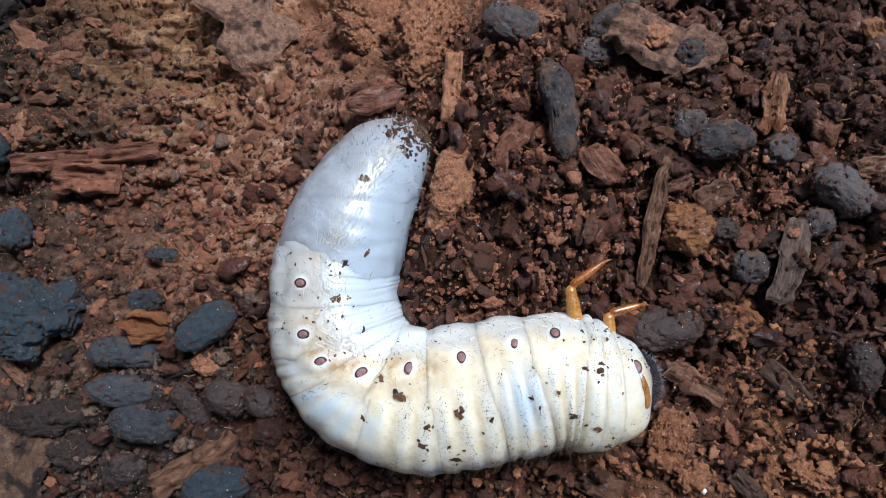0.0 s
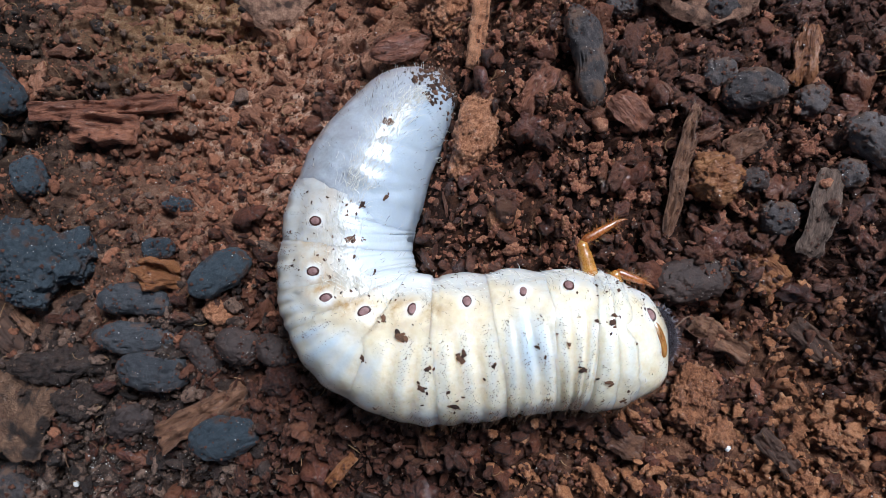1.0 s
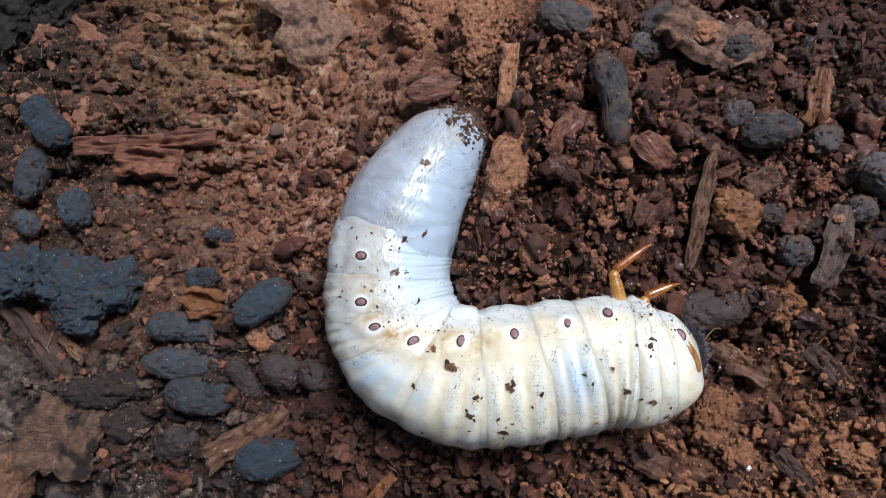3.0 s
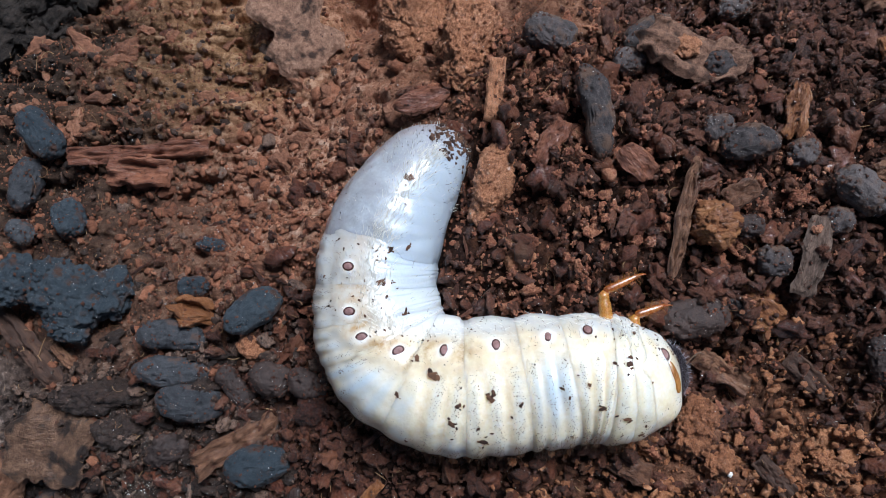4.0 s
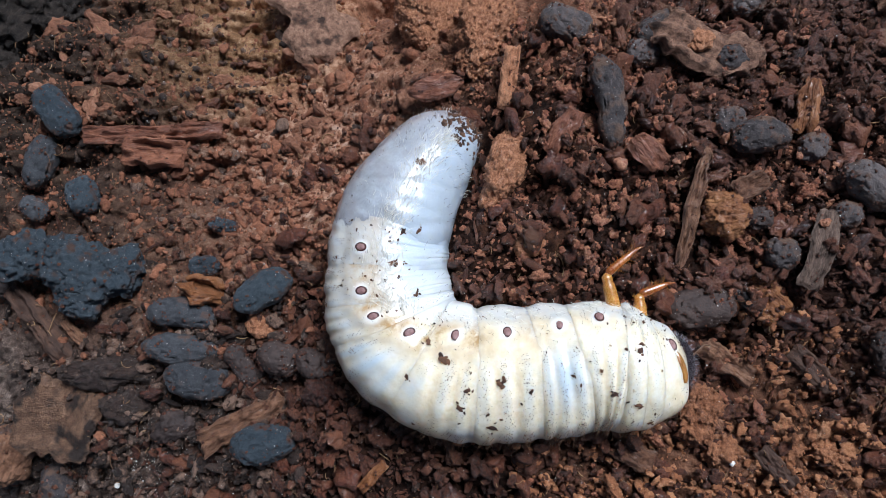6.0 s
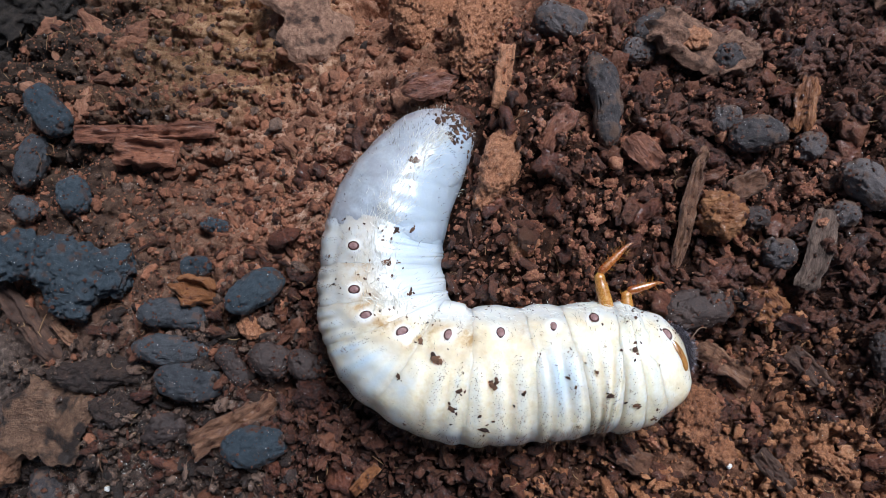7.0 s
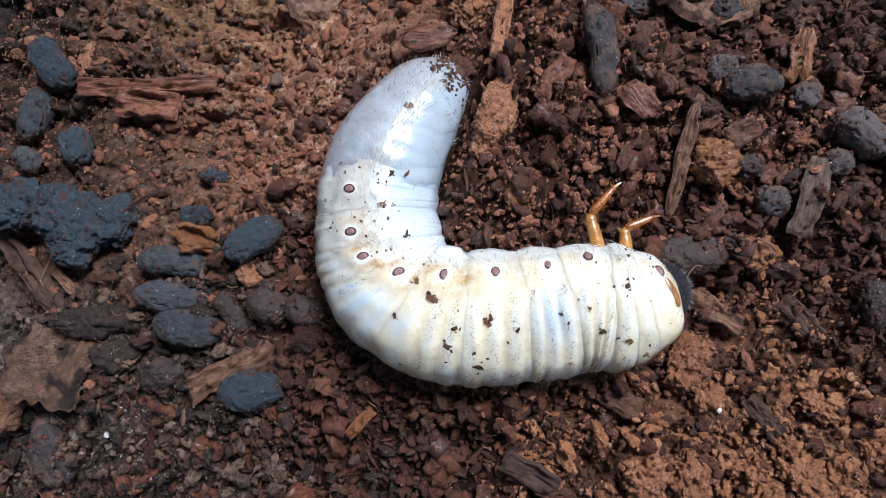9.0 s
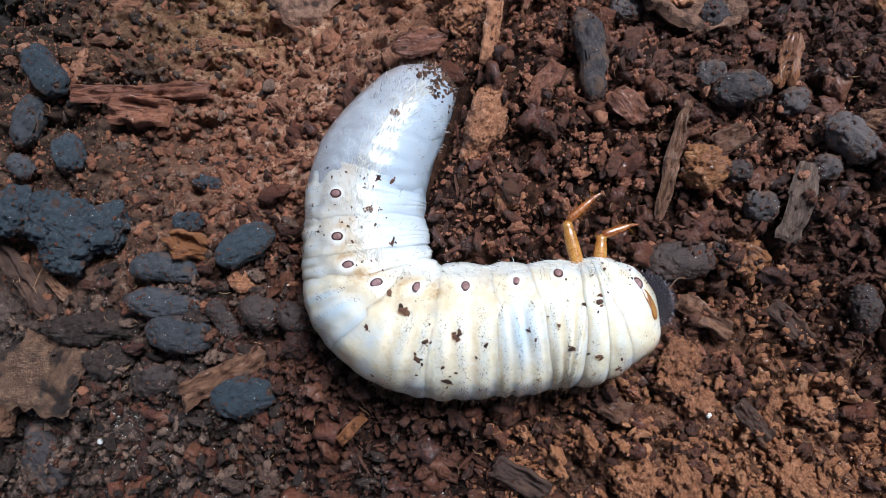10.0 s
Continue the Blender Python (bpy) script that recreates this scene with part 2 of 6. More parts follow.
rot_mat = material("rotten_wood", [(0.15, (0.06259, 0.02564, 0.0161)), (0.4, (0.18, 0.0664, 0.03578)), (0.65, (0.3129, 0.1193, 0.0626)), (0.95, (0.5476, 0.2564, 0.161))], 0.7, 1.2, 1.0, island=0.3, relief=0.0008)
chunk_mat = material("wood_chunks", [(0.15, (0.0579, 0.02552, 0.01726)), (0.45, (0.1654, 0.06697, 0.03797)), (0.7, (0.2894, 0.1226, 0.06904)), (1.0, (0.4631, 0.2392, 0.1519))], 0.62, 1.2, 1.0, random_object=0.3, relief=0.0012, grainy=0.8)
clod_mat = material("tan_clods", [(0.3, (0.09162, 0.0327, 0.01557)), (0.55, (0.336, 0.1242, 0.05708)), (0.88, (0.6922, 0.3026, 0.1492))], 0.58, 0.8, 1.0, random_object=0.2, wet=0.4, relief=0.0009, grainy=0.9)
fibre_mat = material("fibres", [(0.1, (0.05, 0.024, 0.014)), (0.5, (0.16, 0.075, 0.035)), (0.95, (0.36, 0.22, 0.11))], 0.6, 1.0, 0.3, island=0.8)
frass_mat = material("frass", [(0.2, (0.01524, 0.01182, 0.01157)), (0.48, (0.04333, 0.03386, 0.03333)), (0.8, (0.1059, 0.08356, 0.0789))], 0.6, 1.1, 0.6, random_object=0.35, spec=0.4, stain=((0.1, 0.055, 0.036), 0.5, 2.2), relief=0.0009, grainy=0.8)
blue_mat = material("blue_grey_frass", [(0.2, (0.01428, 0.02045, 0.02597)), (0.5, (0.03173, 0.0438, 0.0547)), (0.85, (0.06742, 0.08397, 0.0958))], 0.6, 1.1, 0.9, random_object=0.25, spec=0.4, stain=((0.07, 0.035, 0.025), 0.56, 2.6), relief=0.0009, grainy=0.8)
slate_mat = material("slate_grey_frass", [(0.2, (0.00903, 0.009545, 0.0112)), (0.48, (0.02408, 0.0249, 0.0284)), (0.8, (0.05676, 0.05727, 0.0616))], 0.6, 1.1, 0.6, random_object=0.3, spec=0.4, stain=((0.08, 0.045, 0.033), 0.57, 2.2), relief=0.0009, grainy=0.8)
brownfrass_mat = material("brown_frass", [(0.2, (0.01701, 0.01055, 0.009165)), (0.5, (0.03686, 0.02214, 0.01832)), (0.85, (0.06804, 0.03955, 0.03054))], 0.65, 2.0, 0.6, random_object=0.25, spec=0.4)
bark_mat = material("red_bark", [(0.15, (0.05807, 0.02122, 0.01265)), (0.46, (0.1683, 0.05622, 0.02982)), (0.82, (0.3368, 0.1325, 0.07229))], 0.55, 1.6, 1.0, random_object=0.2, stretch=(0.4, 1.2, 1.2), wet=0.4, relief=0.001)
orange_mat = material("orange_wood", [(0.15, (0.0616, 0.02024, 0.0084)), (0.45, (0.1848, 0.06072, 0.01995)), (0.8, (0.3344, 0.138, 0.0525))], 0.55, 1.8, 1.0, random_object=0.2, stretch=(0.4, 1.2, 1.2), wet=0.4, relief=0.001)
tan_mat = material("tan_wood", [(0.15, (0.04208, 0.01735, 0.01045)), (0.45, (0.1355, 0.05835, 0.03137)), (0.8, (0.3086, 0.1498, 0.08364))], 0.58, 1.5, 1.0, random_object=0.2, stretch=(0.45, 1.2, 1.2), stain=((0.045, 0.023, 0.017), 0.55, 3.0), wet=0.3, relief=0.001)
crumbly_mat = material("crumbly_wood", [(0.3, (0.08891, 0.031, 0.01457)), (0.53, (0.3408, 0.12, 0.053)), (0.85, (0.7409, 0.337, 0.179))], 0.55, 0.8, 1.0, random_object=0.2, wet=0.5, relief=0.0009, grainy=0.9)
plate_mat = material("bark_plate", [(0.2, (0.04028, 0.02187, 0.01325)), (0.48, (0.1477, 0.07292, 0.0426)), (0.82, (0.3222, 0.1762, 0.1042))], 0.65, 1.3, 1.0, stain=((0.035, 0.021, 0.016), 0.5, 4.0), wet=0.3, relief=0.0014, grainy=0.7)
logwood_mat = material("dark_log", [(0.2, (0.0042, 0.0035, 0.00315)), (0.5, (0.014, 0.0098, 0.0077)), (0.85, (0.063, 0.0455, 0.0364))], 0.6, 1.4, 1.0, relief=0.0009, grainy=0.85)
flake_mat = material("tan_flake", [(0.25, (0.08625, 0.04347, 0.0299)), (0.5, (0.2673, 0.1368, 0.0882)), (0.88, (0.5865, 0.3381, 0.2242))], 0.65, 1.0, 1.0, random_object=0.2, stain=((0.05, 0.026, 0.018), 0.55, 3.0))
greybark_mat = material("grey_bark", [(0.2, (0.02626, 0.01594, 0.01196)), (0.45, (0.126, 0.07968, 0.05982)), (0.8, (0.294, 0.1872, 0.1372))], 0.6, 1.3, 1.0, random_object=0.2, stretch=(0.3, 1.4, 1.4))
darkwood_mat = material("dark_wood", [(0.15, (0.02, 0.01092, 0.00836)), (0.5, (0.05, 0.02604, 0.01824)), (0.85, (0.11, 0.0546, 0.0342))], 0.75, 2.0, 0.7, random_object=0.2, stretch=(0.3, 1.4, 1.4))
sand_glint_mat = material("sand_and_glints", [(0.1, (0.2, 0.15, 0.12)), (0.5, (0.45, 0.39, 0.33)), (0.9, (0.8, 0.77, 0.73))], 0.3, 1.0, 0.2, island=0.9, spec=0.5)


def skin(name, back, belly, veil, rear=None):
    """Thin moist larval skin: opaque cream on the back, clear bluish on the belly, with blotches where the inside shows through."""
    m = material(name, [(0.2, back[0]), (0.5, back[1]), (0.8, back[2])], 0.38, 2.6, 0.14, spec=0.5, stain=(veil, 0.46, 7.0), blend=0.26)
    n, l = m.node_tree.nodes, m.node_tree.links
    b = n["Principled BSDF"]
    was = b.inputs["Base Color"].links[0].from_socket
    at = n.new("ShaderNodeAttribute")
    at.attribute_name = "belly"
    mx = n.new("ShaderNodeMix")
    mx.data_type = "RGBA"
    l.new(at.outputs["Fac"], mx.inputs["Factor"])
    l.new(was, mx.inputs["A"])
    mx.inputs["B"].default_value = (*belly, 1)
    if rear:
        far, grey, whole = n.new("ShaderNodeAttribute"), n.new("ShaderNodeMix"), n.new("ShaderNodeMix")
        far.attribute_name, grey.data_type, whole.data_type = "hind", "RGBA", "RGBA"
        l.new(at.outputs["Fac"], grey.inputs["Factor"])
        grey.inputs["A"].default_value, grey.inputs["B"].default_value = (*rear[0], 1), (*rear[1], 1)
        l.new(far.outputs["Fac"], whole.inputs["Factor"])
        l.new(mx.outputs["Result"], whole.inputs["A"])
        l.new(grey.outputs["Result"], whole.inputs["B"])
        mx = whole
    thin = n.new("ShaderNodeAttribute")
    thin.attribute_name = "thin"
    clear = n.new("ShaderNodeMix")
    clear.data_type = "RGBA"
    l.new(thin.outputs["Fac"], clear.inputs["Factor"])
    l.new(mx.outputs["Result"], clear.inputs["A"])
    clear.inputs["B"].default_value = (0.46, 0.57, 0.66, 1)
    rust, dirt, much = n.new("ShaderNodeAttribute"), n.new("ShaderNodeTexNoise"), n.new("ShaderNodeMath")
    rust.attribute_name, much.operation, much.use_clamp = "rust", "MULTIPLY", True
    geo = n.new("ShaderNodeTexCoord")
    l.new(geo.outputs["Object"], dirt.inputs["Vector"])
    dirt.inputs["Scale"].default_value, dirt.inputs["Detail"].default_value, dirt.inputs["Roughness"].default_value = 480, 5, 0.7
    some = n.new("ShaderNodeMapRange")
    some.inputs["From Min"].default_value, some.inputs["From Max"].default_value = 0.36, 0.6
    l.new(dirt.outputs["Fac"], some.inputs["Value"])
    l.new(rust.outputs["Fac"], much.inputs[0])
    l.new(some.outputs[0], much.inputs[1])
    soiled = n.new("ShaderNodeMix")
    soiled.data_type = "RGBA"
    l.new(much.outputs[0], soiled.inputs["Factor"])
    l.new(clear.outputs["Result"], soiled.inputs["A"])
    soiled.inputs["B"].default_value = (0.44, 0.25, 0.09, 1)
    ring, pale = n.new("ShaderNodeAttribute"), n.new("ShaderNodeMix")
    ring.attribute_name, pale.data_type = "halo", "RGBA"
    l.new(ring.outputs["Fac"], pale.inputs["Factor"])
    l.new(soiled.outputs["Result"], pale.inputs["A"])
    pale.inputs["B"].default_value = (0.88, 0.86, 0.82, 1)
    l.new(pale.outputs["Result"], b.inputs["Base Color"])
    b.inputs["Subsurface Weight"].default_value = 0.7
    b.inputs["Subsurface Radius"].default_value = (1.0, 0.85, 0.65)
    b.inputs["Subsurface Scale"].default_value = 0.0028
    b.inputs["Coat Weight"].default_value = 0.8
    b.inputs["Coat Roughness"].default_value = 0.09
    return m


cream_mat = skin("cream_skin", ((0.7, 0.565, 0.365), (0.825, 0.705, 0.51), (0.89, 0.815, 0.69)), (0.79, 0.765, 0.71), (0.56, 0.59, 0.6), ((0.5, 0.485, 0.46), (0.45, 0.515, 0.57)))
grey_mat = skin("translucent_grey_skin", ((0.27, 0.27, 0.28), (0.345, 0.36, 0.385), (0.445, 0.465, 0.5)), (0.41, 0.46, 0.51), (0.3, 0.29, 0.305))
spiracle_mat = material("spiracle", [(0.2, (0.17, 0.085, 0.08)), (0.8, (0.33, 0.19, 0.175))], 0.4, 0.5, 0.3)
rim_mat = material("spiracle_rim", [(0.2, (0.035, 0.014, 0.012)), (0.8, (0.09, 0.035, 0.03))], 0.4, 0.5, 0.2)
bristle_mat = material("bristles", [(0.2, (0.05, 0.027, 0.018)), (0.8, (0.18, 0.1, 0.06))], 0.4, 0.5, 0.1, island=0.6)
headhair_mat = material("head_hairs", [(0.2, (0.1, 0.08, 0.09)), (0.8, (0.45, 0.4, 0.42))], 0.3, 0.5, 0.1, island=0.8)
gold_mat = material("gold_hairs", [(0.2, (0.7, 0.64, 0.54)), (0.8, (0.88, 0.86, 0.8))], 0.35, 0.5, 0.1, island=0.6)
chitin_mat = material("amber_chitin", [(0.2, (0.2, 0.07, 0.012)), (0.5, (0.38, 0.16, 0.03)), (0.85, (0.55, 0.28, 0.07))], 0.3, 1.2, 0.1, spec=0.6)
redchitin_mat = material("red_brown_chitin", [(0.2, (0.12, 0.03, 0.006)), (0.5, (0.27, 0.075, 0.012)), (0.85, (0.42, 0.14, 0.03))], 0.3, 2.0, 0.1, spec=0.6)
shield_mat = material("amber_shield", [(0.2, (0.14, 0.05, 0.01)), (0.5, (0.27, 0.11, 0.022)), (0.85, (0.42, 0.2, 0.05))], 0.3, 1.2, 0.1, spec=0.6)
head_mat = material("head_capsule", [(0.2, (0.008, 0.006, 0.009)), (0.8, (0.026, 0.019, 0.026))], 0.3, 0.6, 0.8, spec=0.6, wet=0.3)
for glossy in (chitin_mat, redchitin_mat, shield_mat):
    shell = glossy.node_tree.nodes["Principled BSDF"]
    shell.inputs["Coat Weight"].default_value, shell.inputs["Coat Roughness"].default_value = 0.6, 0.16
    shell.inputs["Subsurface Weight"].default_value, shell.inputs["Subsurface Scale"].default_value = 0.3, 0.0008
fleck_mat = material("dirt_flecks", [(0.1, (0.02, 0.011, 0.009)), (0.4, (0.055, 0.027, 0.018)), (0.9, (0.17, 0.08, 0.045))], 0.7, 0.6, 0.5, random_object=0.7)


def zone_soil():
    """The ground: dark moist soil that gives way to bare ochre rotten wood in the hollow, and to grey earth beside it."""
    m = soil_mat
    n, l = m.node_tree.nodes, m.node_tree.links
    b = n["Principled BSDF"]
    dark = b.inputs["Base Color"].links[0].from_socket
    value = dark.node.inputs[0].links[0].from_socket
    crumb = n.new("ShaderNodeAttribute")
    crumb.attribute_name = "tone"
    toned = n.new("ShaderNodeMath")
    toned.operation = "MULTIPLY_ADD"
    l.new(crumb.outputs["Fac"], toned.inputs[0])
    toned.inputs[1].default_value = 0.4
    l.new(value, toned.inputs[2])
    value = toned.outputs[0]
    l.new(value, dark.node.inputs[0])
    co = n.new("ShaderNodeTexCoord")
    sep = n.new("ShaderNodeSeparateXYZ")
    l.new(co.outputs["Object"], sep.inputs[0])
    tex = n.new("ShaderNodeTexNoise")
    tex.inputs["Scale"].default_value, tex.inputs["Detail"].default_value = 70, 6
    l.new(co.outputs["Object"], tex.inputs["Vector"])

    def plane(ax, ay, off, wobble):
        a, c, d = (n.new("ShaderNodeMath") for _ in range(3))
        for q in (a, c, d):
            q.operation = "MULTIPLY_ADD"
        l.new(sep.outputs["X"], a.inputs[0])
        a.inputs[1].default_value, a.inputs[2].default_value = ax, off
        l.new(sep.outputs["Y"], c.inputs[0])
        c.inputs[1].default_value = ay
        l.new(a.outputs[0], c.inputs[2])
        l.new(tex.outputs["Fac"], d.inputs[0])
        d.inputs[1].default_value = wobble
        d.use_clamp = True
        l.new(c.outputs[0], d.inputs[2])
        return d.outputs[0]

    def ramp(stops):
        cr = n.new("ShaderNodeValToRGB")
        el = cr.color_ramp.elements
        while len(el) < len(stops):
            el.new(0.5)
        for e, (at, c) in zip(el, stops):
            e.position, e.color = at, (*c, 1)
        l.new(value, cr.inputs[0])
        return cr.outputs[0]

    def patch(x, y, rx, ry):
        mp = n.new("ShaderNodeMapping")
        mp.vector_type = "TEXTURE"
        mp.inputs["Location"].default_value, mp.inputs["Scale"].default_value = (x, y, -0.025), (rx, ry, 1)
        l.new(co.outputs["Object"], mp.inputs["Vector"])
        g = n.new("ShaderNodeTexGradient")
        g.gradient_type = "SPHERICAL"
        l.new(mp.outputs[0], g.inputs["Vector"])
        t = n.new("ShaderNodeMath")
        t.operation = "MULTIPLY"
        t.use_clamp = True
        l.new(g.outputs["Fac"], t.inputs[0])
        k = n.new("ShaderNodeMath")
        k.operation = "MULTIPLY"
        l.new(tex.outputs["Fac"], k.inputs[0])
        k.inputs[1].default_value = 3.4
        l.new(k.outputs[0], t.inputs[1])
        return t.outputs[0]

    colour = dark
    close = patch(-0.02, 0.0, 0.35, 0.35)
    for fac, stops in ((plane(-25, 33, -1.45, 2.0), [(0.2, (0.061, 0.02704, 0.018)), (0.42, (0.2013, 0.08369, 0.0465)), (0.65, (0.3416, 0.1481, 0.084)), (0.9, (0.5368, 0.2833, 0.18))]),
                       (plane(-30, -26, -2.6, 1.6), [(0.15, (0.02325, 0.01575, 0.01305)), (0.45, (0.06665, 0.045, 0.03625)), (0.7, (0.1395, 0.096, 0.07685)), (0.9, (0.3255, 0.24, 0.1928))])):
        mx = n.new("ShaderNodeMix")
        mx.data_type = "RGBA"
        near = n.new("ShaderNodeMath")
        near.operation = "MULTIPLY"
        l.new(fac, near.inputs[0])
        l.new(close, near.inputs[1])
        l.new(near.outputs[0], mx.inputs["Factor"])
        l.new(colour, mx.inputs["A"])
        l.new(ramp(stops), mx.inputs["B"])
        colour = mx.outputs["Result"]
    for fac, stops in ((patch(0.046, -0.045, 0.046, 0.034), [(0.15, (0.03, 0.0125, 0.0075)), (0.42, (0.11, 0.045, 0.025)), (0.68, (0.22, 0.097, 0.055)), (0.9, (0.36, 0.18, 0.108))]),
                       # ochre wood left of the tail, brightened to paint in haze round the grub
                       (patch(-0.034, 0.016, 0.034, 0.026), [(0.15, (0.0864, 0.03672, 0.0216)), (0.42, (0.2538, 0.108, 0.06264)), (0.68, (0.432, 0.216, 0.135)), (0.9, (0.6048, 0.3888, 0.2808))]),
                       (patch(-0.054, 0.042, 0.034, 0.026), [(0.15, (0.0675, 0.0319, 0.015)), (0.42, (0.2325, 0.1116, 0.0495)), (0.68, (0.42, 0.2175, 0.108)), (0.9, (0.675, 0.406, 0.2325))]),
                       (patch(-0.068, 0.0, 0.036, 0.03), [(0.15, (0.028, 0.015, 0.011)), (0.45, (0.078, 0.039, 0.026)), (0.75, (0.155, 0.081, 0.052)), (0.95, (0.28, 0.17, 0.115))]),
                       # dark soil below the grub, deepened in colour for the shadow it casts
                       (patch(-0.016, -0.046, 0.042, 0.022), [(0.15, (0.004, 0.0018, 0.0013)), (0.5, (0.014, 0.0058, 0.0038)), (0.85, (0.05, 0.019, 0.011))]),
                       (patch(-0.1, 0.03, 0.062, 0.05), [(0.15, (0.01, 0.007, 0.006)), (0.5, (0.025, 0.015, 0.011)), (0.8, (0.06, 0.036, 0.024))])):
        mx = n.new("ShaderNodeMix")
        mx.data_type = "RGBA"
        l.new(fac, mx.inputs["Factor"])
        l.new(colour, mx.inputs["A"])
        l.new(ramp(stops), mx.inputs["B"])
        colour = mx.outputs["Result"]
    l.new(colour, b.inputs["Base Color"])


zone_soil()


# ---- ground ----
def spread(lo, hi, step, far):
    inner = np.arange(lo, hi + step / 2, step)
    grow = step * 1.28 ** np.arange(1, 38)
    out = np.cumsum(grow)
    out = out[out < far]
    return np.concatenate([lo - out[::-1], inner, hi + out])


def make_ground():
    xs, ys = spread(-0.112, 0.09, 0.00044, 2.5), spread(-0.076, 0.068, 0.00044, 2.5)
    gx, gy = np.meshgrid(xs, ys)
    gz = ground_height(gx, gy)
    v = np.stack([gx.ravel(), gy.ravel(), gz.ravel()], 1)
    w, h = len(xs), len(ys)
    a = (np.arange(h - 1)[:, None] * w + np.arange(w - 1)[None, :]).ravel()
    f = np.stack([a, a + 1, a + 1 + w, a + w], 1)
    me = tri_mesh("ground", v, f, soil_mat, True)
    me.attributes.new("tone", "FLOAT", "POINT").data.foreach_set("value", packed(v)[1].astype(np.float32))
    return thing("ground", me, "moist dark brown rotten wood soil with crumbs", "soil", kind="structure")


ground = make_ground()

rng = np.random.default_rng(7)


def rotations(n):
    q = rng.normal(size=(n, 4))
    q /= np.linalg.norm(q, axis=1)[:, None]
    w, x, y, z = q.T
    return np.stack([1 - 2 * (y * y + z * z), 2 * (x * y - z * w), 2 * (x * z + y * w), 2 * (x * y + z * w), 1 - 2 * (x * x + z * z), 2 * (y * z - x * w),
                     2 * (x * z - y * w), 2 * (y * z + x * w), 1 - 2 * (x * x + y * y)], 1).reshape(n, 3, 3)


def rough_protos(count, sub, seed, amount=0.45, squash=(1, 0.8, 0.65)):
    """Angular crumbs of radius about one."""
    v, f = ICO[sub]
    made = []
    for k in range(count):
        d = 0.8 + amount * 0.7 * fbm(v + 9.1 * k, 1.0, sub + 1, seed + k, 0.65) + amount * 0.35 * np.abs(fbm(v - 4.7 * k, 0.7, max(1, sub - 1), seed + 50 + k, 0.6))
        made.append(v * d[:, None] * squash)
    return made, f


def lumpy_protos(count, sub, seed, squash=(1, 0.85, 0.72)):
    """Crumbs of radius about one, each several granules grown together."""
    v, f = ICO[sub]
    pick, made = np.random.default_rng(seed), []
    for k in range(count):
        d = np.full(len(v), 0.3)
        for _ in range(int(pick.integers(6, 11))):
            c = pick.normal(size=3)
            c *= pick.uniform(0.3, 0.62) / np.linalg.norm(c)
            r = pick.uniform(0.3, 0.55)
            along = v @ c
            disc = r * r - c @ c + along ** 2
            d = np.maximum(d, np.where(disc > 0, along + np.sqrt(np.maximum(disc, 0)), 0))
        d = d + 0.32 * fbm(v + 5.3 * k, 0.5, max(1, sub - 1), seed + k, 0.7)
        made.append(v * (0.88 * d / d.mean())[:, None] * squash)
    return made, f


OCTA = np.array([(1, 0, 0), (-1, 0, 0), (0, 1, 0), (0, -1, 0), (0, 0, 1), (0, 0, -1)], float)
OCTA_F = np.array([(0, 2, 4), (2, 1, 4), (1, 3, 4), (3, 0, 4), (2, 0, 5), (1, 2, 5), (3, 1, 5), (0, 3, 5)])
TOPS = {}


def strew(name, label, mat, at, size, category="soil"):
    """One loose mass of tiny angular grains at the places given."""
    n = len(at)
    V = OCTA[None] * rng.uniform(0.65, 1.2, (n, 6, 1))
    V = np.einsum("nij,nkj->nki", rotations(n), V) * size[:, None, None] + at[:, None, :]
    F = OCTA_F[None] + (np.arange(n) * 6)[:, None, None]
    return thing(name, tri_mesh(name, V.reshape(-1, 3), F.reshape(-1, 3), mat), label, category, kind="stuff")


def scatter(name, label, mat, x, y, size, protos, faces, lift, rot=None, aspect=None, smooth=False, category="soil"):
    """One loose mass of many small pieces lying on the ground."""
    n = len(x)
    z = ground_height(x, y) + lift * size
    R = rotations(n) if rot is None else rot
    pick = rng.integers(0, len(protos), n)
    V = np.array(protos)[pick]
    if aspect is not None:
        V = V * aspect[:, None, :]
    V = np.einsum("nij,nkj->nki", R, V) * size[:, None, None] + np.stack([x, y, z], 1)[:, None, :]
    k = V.shape[1]
    F = faces[None] + (np.arange(n) * k)[:, None, None]
    upper = V[:, :, 2] > z[:, None] + 0.3 * size[:, None]
    TOPS.setdefault(mat.name, []).append(V[upper])
    me = tri_mesh(name, V.reshape(-1, 3), F.reshape(-1, faces.shape[1]), mat, smooth)
    return thing(name, me, label, category, kind="stuff")


def clear_of_grub(x, y, size):
    d, zc, rc = beside_grub(x, y)
    return d > 0.88 + 0.6 * size / rc


def woodiness(x, y):
    """How far the bare rotten wood of the hollow shows instead of loose crumbs."""
    p = np.stack([x, y, 0 * x], 1)
    return np.clip((y * 1.0 - x * 0.75 - 0.008) / 0.03 + 0.35 * fbm(p, 14 * MM, 2, 77), 0, 1)


def ochre_patch(x, y):
    p = np.stack([x, y, 0 * x], 1)
    return np.clip(1.3 - np.hypot((x - 0.046) / 0.034, (y + 0.044) / 0.025) + 0.5 * fbm(p, 10 * MM, 2, 55), 0, 1)


def redness(x, y):
    p = np.stack([x, y, 0 * x], 1)
    # reddish zones, also where painted brightness replaces the light's falloff to the edges
    far = np.minimum(np.hypot((x - 0.013) / 0.034, (y - 0.011) / 0.038), np.hypot((x + 0.027) / 0.016, (y - 0.006) / 0.02))
    return np.clip(1.35 - far + 0.5 * fbm(p, 10 * MM, 2, 44), 0, 1)


